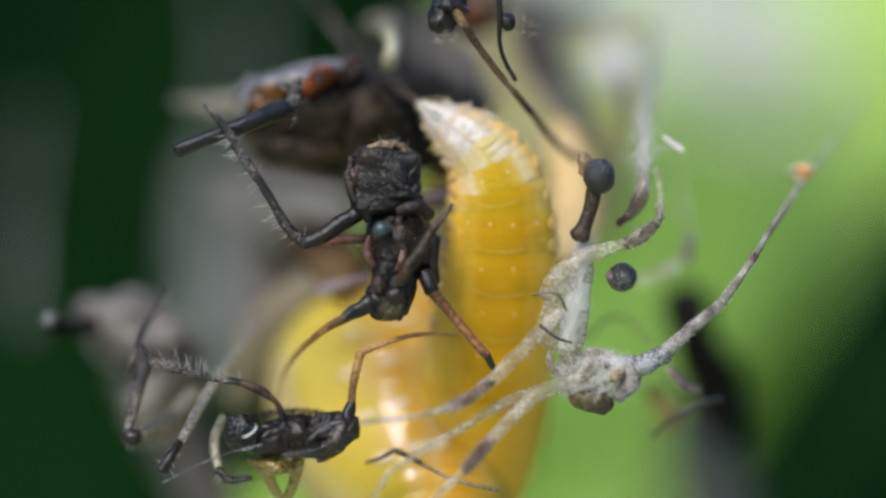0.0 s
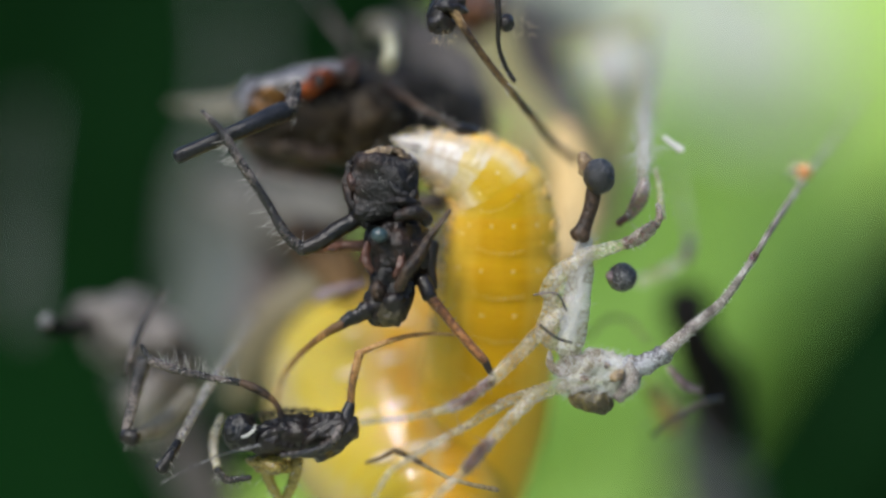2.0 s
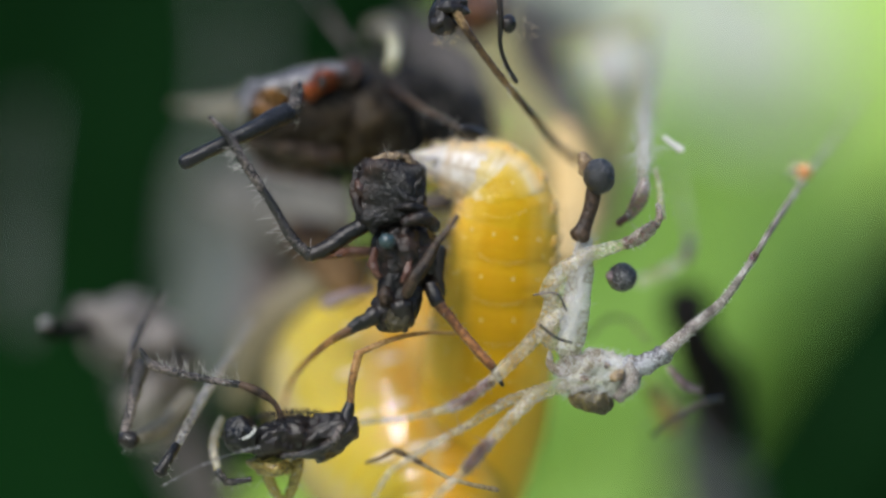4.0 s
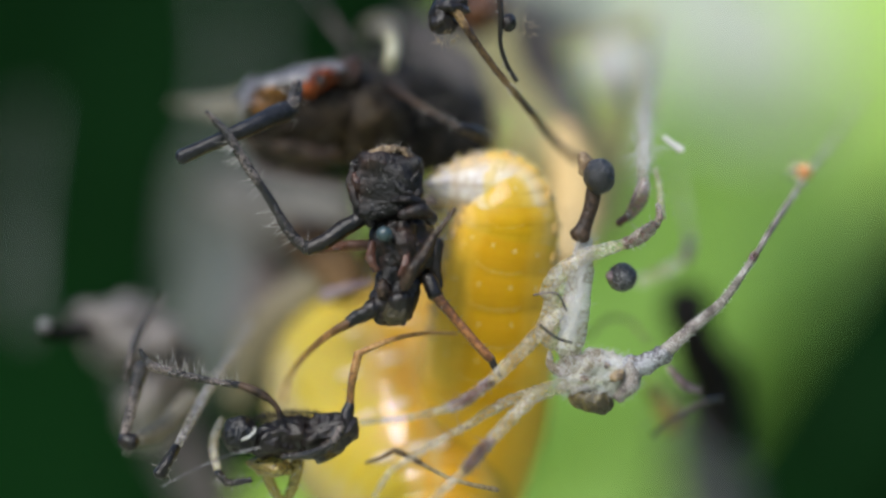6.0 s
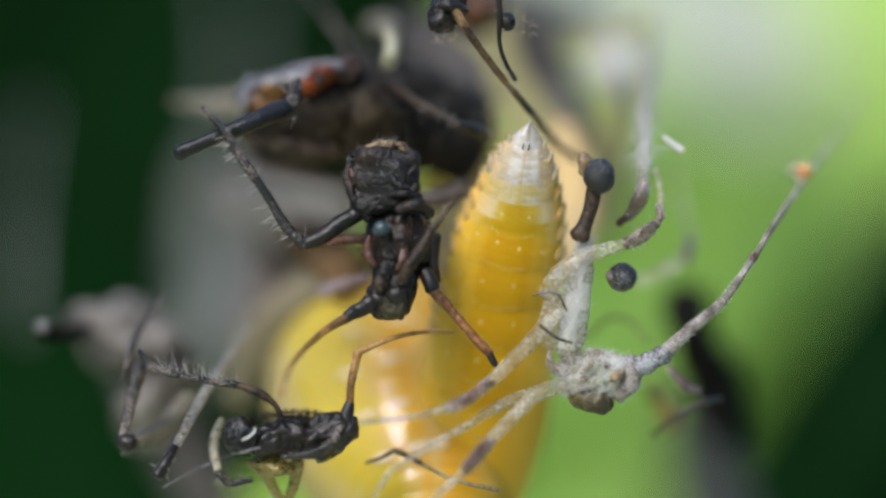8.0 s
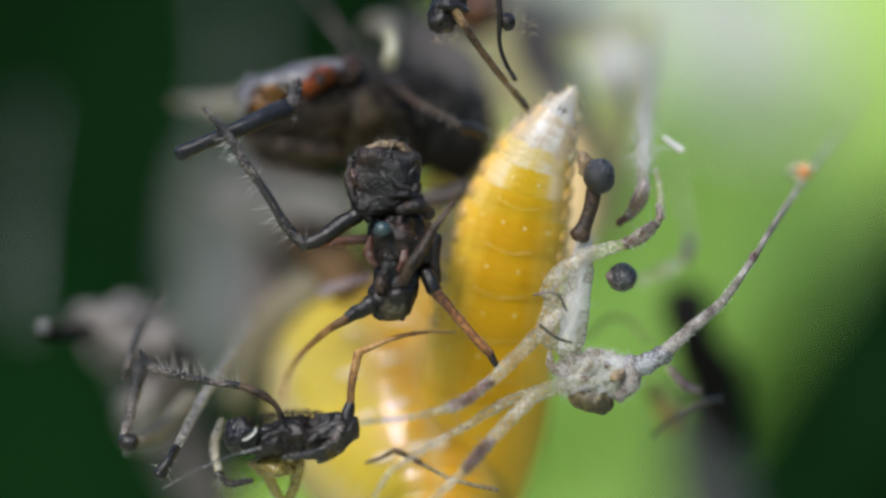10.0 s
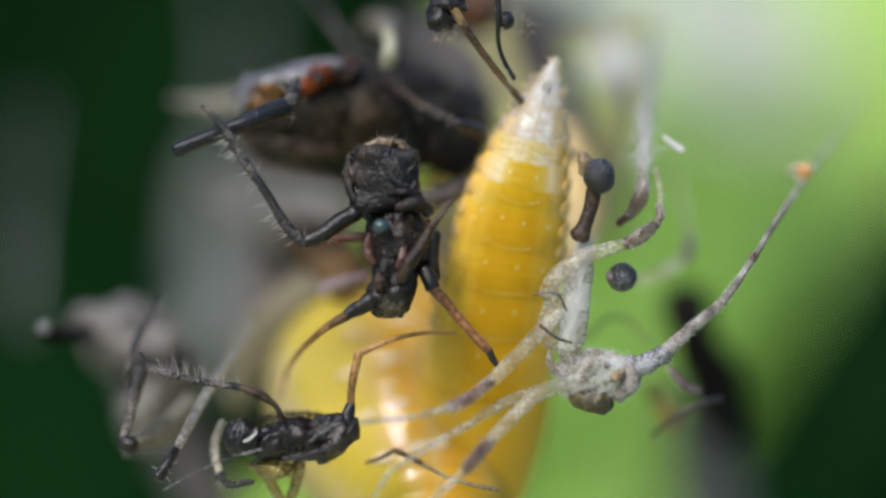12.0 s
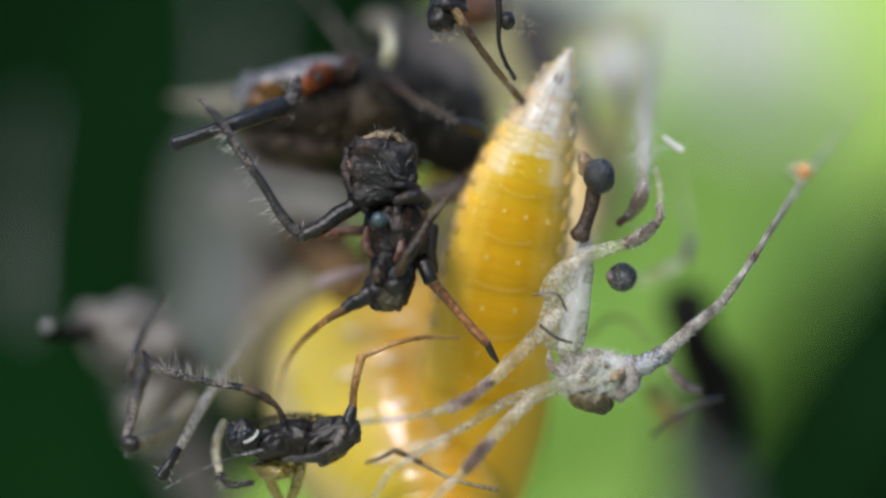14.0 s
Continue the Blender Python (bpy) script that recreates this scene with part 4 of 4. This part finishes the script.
# ---- remains at the top ----
upper = thing("aphid_husk", (800, 30, 0.2), "dark aphid husk with long brown legs", "aphid husk")
part("head", lump((782, 32, 0.15), (26, 34, 0.14), 0.28, 7, 4, seed=25.0, ridge=0.3), M_BLACK, upper)
part("thorax", lump((800, 10, 0.1), (30, 20, 0.12), 0.25, 7, 4, seed=26.0, ridge=0.3), M_BLACK, upper)
part("fringe", shaggy((788, 60, 0.1), (20, 16, 0.08), 26, 18, seed=12, aim=(0, -0.2, -0.8)), M_TAN, upper)
part("body", lump((850, 20, 1.9), (44, 46, 0.3), 0.15, 4, 4, seed=27.0), M_AMBER, upper, "brown body")
leg(upper, [(805, 18, 0.05, 9), (828, 55, 0.05, 7.5), (860, 100, 0.1, 6.5), (895, 145, 0.15, 6)], [(895, 145, 0.15, 6), (940, 200, 0.4, 6), (982, 250, 0.8, 7), (1020, 282, 1.0, 8)], None, M_HAZEL, M_HAZEL, None, 40, size=12, seed=71)
leg(upper, [(882, -20, 0, 6), (885, 30, 0, 5.5), (884, 75, 0.05, 4), (895, 112, 0.1, 4), (912, 142, 0.15, 4)], None, None, M_BLACK, None, None, 16, size=8, seed=74)
part("knob", lump((899, 40, 0.05), (14, 15, 0.07), 0.25, 8, 4, seed=28.0), M_BLACK, upper)
part("tuft", shaggy((930, 50, 0.2), (20, 14, 0.05), 26, 14, seed=13), M_TAN, upper)

# ---- blurred remains deeper in the heap ----
def far(name, label, category, mat, pts, sides=14, rough=0.15):
    """A limb or body far from the plane of focus, in two parts that meet."""
    e = thing(name, pts[len(pts) // 2][:3], label, category, "blurred legs" if category == "insect leg" else "remains deep in the heap")
    k = len(pts) // 2
    limb = category == "insect leg"
    part("shin" if limb else "abdomen", tube(pts[:k + 1], sides=sides, rough=rough, wave=2.0), mat, e)
    part("thigh" if limb else "thorax", tube(pts[k:], sides=sides, rough=rough, wave=2.0, seed=3.0), mat, e)
    return e


far("aphid_remains", "pale grey aphid skin deep in the heap", "aphid skin", M_FARGREY, [(400, 290, 7.5, 45), (390, 420, 7.5, 60), (410, 560, 7.0, 75), (340, 640, 6.5, 60)])
far("aphid_remains", "brownish aphid skin deep in the heap", "aphid skin", M_FARBROWN, [(470, 430, 3.5, 30), (480, 520, 3.5, 45), (450, 600, 3.2, 40)])
far("aphid_remains", "brown aphid skin behind the dark aphid", "aphid skin", M_FARRUST, [(520, 400, 2.0, 24), (560, 430, 1.8, 44), (600, 470, 1.6, 46), (612, 515, 1.5, 32)])
far("aphid_remains", "grey wrinkled skin under the brown carcass", "aphid skin", M_DUSK, [(395, 345, 4.0, 50), (470, 365, 3.6, 66), (550, 385, 3.2, 66), (620, 390, 2.9, 40)])
far("aphid_remains", "dim beige skin beside the larva", "aphid skin", M_VEIL, [(420, 715, 2.3, 20), (436, 660, 2.2, 34), (466, 600, 2.0, 42), (510, 550, 1.9, 46), (570, 505, 1.8, 44), (625, 470, 1.7, 28)])
far("far_leg", "faint upright grey leg, far out of focus", "insect leg", M_FARGREY, [(60, 190, 6.5, 7), (45, 400, 5.5, 10), (50, 590, 4.5, 10)])
far("far_leg", "faint upright grey leg, far out of focus", "insect leg", M_FARGREY, [(430, -40, 10, 12), (425, 120, 9, 14), (410, 260, 8, 14)])
far("far_leg", "faint brown leg, out of focus", "insect leg", M_FARBROWN, [(545, -20, 2.2, 4), (580, 30, 1.9, 5), (622, 88, 1.6, 5)])
far("aphid_remains", "dark aphid body deep in the heap", "aphid body", M_FARSMOKE, [(925, 20, 3.2, 30), (955, 100, 3.2, 40), (990, 165, 3.0, 34), (1036, 240, 2.4, 17)])
far("aphid_remains", "dark aphid body deep in the heap", "aphid body", M_FARSMOKE, [(735, 50, 3.2, 44), (795, 115, 3.0, 64), (830, 200, 2.8, 62)])
far("aphid_remains", "olive aphid skin deep in the heap", "aphid skin", M_FAROLIVE, [(845, 20, 4.6, 34), (890, 130, 4.4, 46), (940, 230, 4.2, 52), (985, 330, 4.0, 60)])
far("aphid_remains", "dim grey green skin deep in the heap", "aphid skin", M_FARGREY, [(880, -40, 5.5, 50), (930, 10, 5.5, 70), (1000, 40, 5.5, 70), (1060, 60, 5.5, 50)])
far("aphid_remains", "pale grey ball of skin deep in the heap", "aphid skin", M_FARPALE, [(1055, 105, 3.6, 40), (1085, 130, 3.6, 60), (1105, 165, 3.6, 42)])
far("aphid_remains", "dim grey aphid skin at the rim of the heap", "aphid skin", M_FARSMOKE, [(240, 650, 4.0, 36), (290, 740, 4.0, 46), (345, 840, 4.0, 50), (380, 930, 4.0, 50)])
far("far_leg", "faint pale leg, far out of focus", "insect leg", M_FAROLIVE, [(1000, 85, 3.0, 11), (1080, 62, 2.8, 12), (1145, 35, 2.6, 12)])
far("far_leg", "faint pale leg, far out of focus", "insect leg", M_FAROLIVE, [(1150, 40, 2.6, 9), (1146, 120, 2.4, 9), (1144, 200, 2.2, 9)])
far("aphid_remains", "olive stalk deep in the heap", "aphid skin", M_FAROLIVE, [(1086, 190, 3.4, 36), (1072, 280, 3.4, 50), (1056, 400, 3.4, 42)])
far("aphid_remains", "pale cream aphid skin behind the larva", "aphid skin", M_FARCREAM, [(990, 235, 2.2, 26), (1012, 310, 2.0, 44), (1016, 395, 1.8, 46), (1004, 470, 1.6, 36)])
far("aphid_remains", "black aphid body, out of focus", "aphid body", M_FARDARK, [(1200, 520, 2.6, 26), (1214, 550, 2.6, 48), (1238, 612, 2.7, 38), (1264, 675, 3.0, 46), (1290, 760, 3.2, 38)], rough=0.35)
far("aphid_remains", "grey aphid skin deep among the leaves", "aphid skin", M_DUSK, [(1205, 720, 5.5, 30), (1235, 800, 5.5, 54), (1256, 880, 5.5, 64), (1268, 960, 5.5, 60)])
far("far_leg", "curved dark hair behind the shed skin", "insect leg", M_OLIVE, [(1040, 600, 1.0, 3), (1080, 562, 1.0, 3), (1120, 572, 1.0, 3), (1150, 608, 0.9, 3)])
far("far_leg", "curved grey hair, out of focus", "insect leg", M_GREYLEG, [(1152, 772, 0.7, 3), (1200, 735, 0.6, 5), (1240, 712, 0.6, 6), (1275, 706, 0.7, 5)])
far("far_leg", "olive blurred leg stump", "insect leg", M_AMBEROLIVE, [(1150, 680, 1.6, 12), (1175, 720, 1.6, 20), (1190, 760, 1.6, 14)])

# ---- movement ----
# the larva's front: how far the snout is drawn in (0 to 1), then across, down and depth of places
# from its middle over the neck, where it turns white, to the tip
REACH = [
    (0.0, 0.2, (884, 470, 0.62), (868, 295, 0.45), (742, 181, 0.45)),
    (0.5, 0.2, (884, 470, 0.62), (868, 299, 0.45), (738, 187, 0.45)),
    (1.0, 0.2, (884, 470, 0.62), (866, 306, 0.45), (730, 208, 0.45)),
    (1.5, 0.2, (884, 470, 0.62), (866, 326, 0.5), (697, 242, 0.45)),
    (2.0, 0.2, (884, 470, 0.62), (868, 328, 0.5), (699, 246, 0.45)),
    (2.5, 0.2, (885, 470, 0.62), (873, 330, 0.5), (712, 252, 0.45)),
    (3.0, 0.2, (886, 472, 0.62), (878, 332, 0.5), (720, 264, 0.45)),
    (5.5, 0.3, (882, 478, 0.62), (896, 385, 0.52), (872, 322, 0.54), (752, 301, 0.5)),
    (6.0, 0.3, (882, 480, 0.62), (899, 390, 0.52), (876, 336, 0.54), (755, 328, 0.48)),
    (6.5, 0.3, (882, 482, 0.62), (903, 395, 0.52), (882, 348, 0.54), (757, 348, 0.44)),
    (7.0, 0.65, (884, 482, 0.6), (905, 400, 0.48), (896, 352, 0.42), (836, 314, 0.15)),
    (7.5, 0.85, (885, 482, 0.6), (903, 402, 0.46), (899, 348, 0.22), (884, 318, -0.08)),
    (7.8, 0.6, (887, 482, 0.6), (906, 398, 0.46), (912, 335, 0.25), (920, 268, 0.0)),
    (8.0, 0.45, (888, 480, 0.6), (910, 390, 0.48), (922, 315, 0.3), (937, 228, 0.1)),
    (8.2, 0.3, (889, 478, 0.6), (914, 380, 0.48), (930, 305, 0.35), (950, 217, 0.15)),
    (10.5, 0.25, (892, 475, 0.62), (942, 285, 0.45), (1020, 150, 0.35)),
    (11.0, 0.25, (892, 475, 0.62), (940, 285, 0.45), (1017, 150, 0.35)),
    (11.5, 0.0, (892, 472, 0.62), (938, 272, 0.45), (1010, 104, 0.35)),
    (12.0, 0.0, (890, 472, 0.62), (936, 270, 0.45), (984, 102, 0.35)),
    (12.5, 0.0, (890, 470, 0.62), (938, 262, 0.45), (988, 83, 0.35)),
    (13.0, 0.0, (892, 474, 0.62), (940, 280, 0.45), (1022, 130, 0.35)),
    (13.5, 0.0, (892, 474, 0.62), (942, 280, 0.45), (1025, 132, 0.35)),
    (14.0, 0.0, (890, 470, 0.62), (942, 265, 0.45), (1010, 86, 0.35)),
]


def place_on(drawn, points, s):
    """The pose of a ring at the fraction s of the length of the line through the points, with the snout drawn in."""
    s = min(s, 0.8) + max(0.0, s - 0.8) * (1 - drawn * 0.9)
    s /= 0.8 + 0.2 * (1 - drawn * 0.9)
    fine = [Vector(p) for p in spline([mm(q) for q in (BASE, *points)], 20)]
    last = len(fine) - 1
    sums = [0.0]
    for a, b in zip(fine, fine[1:]):
        sums.append(sums[-1] + (b - a).length)
    want = s * sums[-1]
    k = max(i for i in range(last) if sums[i] <= want)
    q = fine[k].lerp(fine[k + 1], (want - sums[k]) / (sums[k + 1] - sums[k]))
    z = (fine[min(k + 4, last)] - fine[max(k - 3, 0)]).normalized()
    x = Vector((0, -1, 0)).cross(z).normalized() * -1
    y = z.cross(x)
    return Matrix.Translation((q - ORIGIN[larva.name]) * 0.001) @ Matrix((x, y, z)).transposed().to_4x4()


def drift_rows(ob, rows, pivot=None):
    """Rows of seconds, a shift (across, down, in steps) and a turn in the plan (degrees) about the thing's base or, for a part, about a pivot on it."""
    o = ob.location.copy()
    b = Vector((0, 0, 0)) if pivot is None else (mm(pivot) - ORIGIN[root(ob).name]) * 0.001
    return [(t, Matrix.Translation(o + b + Vector((x, 0, -y)) * STEP * 0.001) @ Matrix.Rotation(radians(a), 4, "Y") @ Matrix.Translation(-b)) for t, x, y, a in rows]


def motions():
    for seg, s in FRONT:
        walk(seg, [(t, place_on(q, p, s)) for t, q, *p in REACH])
    # the dead ones sway as the larva tugs at them
    walk(aphid, drift_rows(aphid, [(0, 0, 0, 0), (0.5, -0.1, 2.7, 0.26), (1, -0.5, -1.4, 0.63), (1.5, -1.8, 6.5, 0.3), (2, -3.7, 10.3, -0.06), (2.5, 4.5, 14.5, 0.77), (3, 9.6, 22.7, 0.28), (5.5, 9.7, 11.4, -0.33), (6, 5.2, 8.3, -0.54), (6.5, 4, 5.5, -0.56), (7, 0.9, -3.3, -0.9), (7.5, -0.1, -2.9, -0.86), (8, 0.2, -1.6, -1), (10.5, 2.1, -0.3, -1.03), (11, 0.7, -1.2, -1.2), (11.5, 1.1, -3.2, -1.09), (12, -0.5, -5.2, -1.05), (12.5, -2.2, -4.9, -1.09), (13, -6.6, -14.3, -0.76), (13.5, -10.7, -29.5, -0.28), (14, -3.8, -17, -1.19)]))
    walk(carcass, drift_rows(carcass, [(0, 0, 0, 0), (0.5, 0, -1, 0), (1, 0, -3.5, 0), (1.5, -1, 2, 0), (2, -2, 5, 0), (2.5, 2, 5, 0), (3, 3.5, 9, 0), (5.5, 3, 3, 0), (6, 1, 4, 0), (6.5, 1, 3, 0), (7, 0, 0, 0), (7.5, -1, 0, 0), (8, -1, 0, 0), (10.5, 0, 1, 0), (11, -2, 2, 0), (11.5, -3.5, 0, 0), (12, -3.5, -2, 0), (12.5, -3.5, -1, 0), (13, -4.5, -6, 0), (13.5, -5.5, -14, 0), (14, -3.5, -4, 0)]))
    walk(corn, drift_rows(corn, [(0, 0, 0, -0), (0.5, 0, 0, -0.9), (1, 0, 0, 0.15), (1.5, 0, 0, -0.9), (2, 0, 0, -1.81), (2.5, 0, 0, -2.41), (3, 0, 0, -4.82), (5.5, 0, 0, -3.92), (6, 0, 0, -2.71), (6.5, 0, 0, -2.11), (7, 0, 0, -0.6), (7.5, 0, 0, -0.9), (8, 0, 0, -1.51), (10.5, 0, 0, -1.81), (11, 0, 0, -1.51), (11.5, 0, 0, -0.9), (12, 0, 0, -0.6), (12.5, 0, 0, -0.9), (13, 0, 0, 1.81), (13.5, 0, 0, 4.82), (14, 0, 0, 1.81)], (508, 190, 0.2)))
    walk(husk, drift_rows(husk, [(0, 0, 0, 0), (1, 0.2, -1.9, -0.14), (2, -1.8, -0.2, 0.04), (3, -0.9, 0.7, -0.9), (5.5, -2.2, 3.7, -0.67), (6.5, -1, 2.2, -1.26), (8, -1.3, 2.6, -1.4), (10.5, 0.1, 3.9, -1.52), (11.5, 0.3, 5.7, -1.68), (13, 1.7, 5, -1.44), (14, 2.6, 8.1, -0.5)]))
    walk(remains, drift_rows(remains, [(0, 0, 0, 0), (1, -1.6, -1.3, -0.45), (2, -3.8, -0.2, -0.75), (2.5, -5.3, 3.7, -0.86), (3, -5.9, 3.8, -0.77), (5.5, -6.3, 7.7, -0.51), (6.5, -7.6, 8.7, -0.87), (8, -9.7, 9.3, -0.96), (10.5, -7.4, 9.3, -1.06), (11.5, -7.9, 12.8, -0.82), (13, -5.6, 12.4, -0.41), (14, -2.6, 12, 0.04)]))
    walk(upper, drift_rows(upper, [(0, 0, 0, 0), (1, 0, -1, 0), (2, -2.3, 1.6, 0), (2.5, 1.7, 2.7, 0), (3, 1.1, 4.1, 0), (5.5, 1.4, 1.4, 0), (6.5, 1.4, 1.4, 0), (7, 0, -1, 0), (8, -0.3, -0.3, 0), (10.5, -0.3, -0.3, 0), (11, 0, 0, 0), (12, -2.5, -2.6, 0), (13, -1.9, -2.1, 0), (13.5, -1.4, -6.3, 0), (14, -1.2, -2.2, 0)]))


motions()
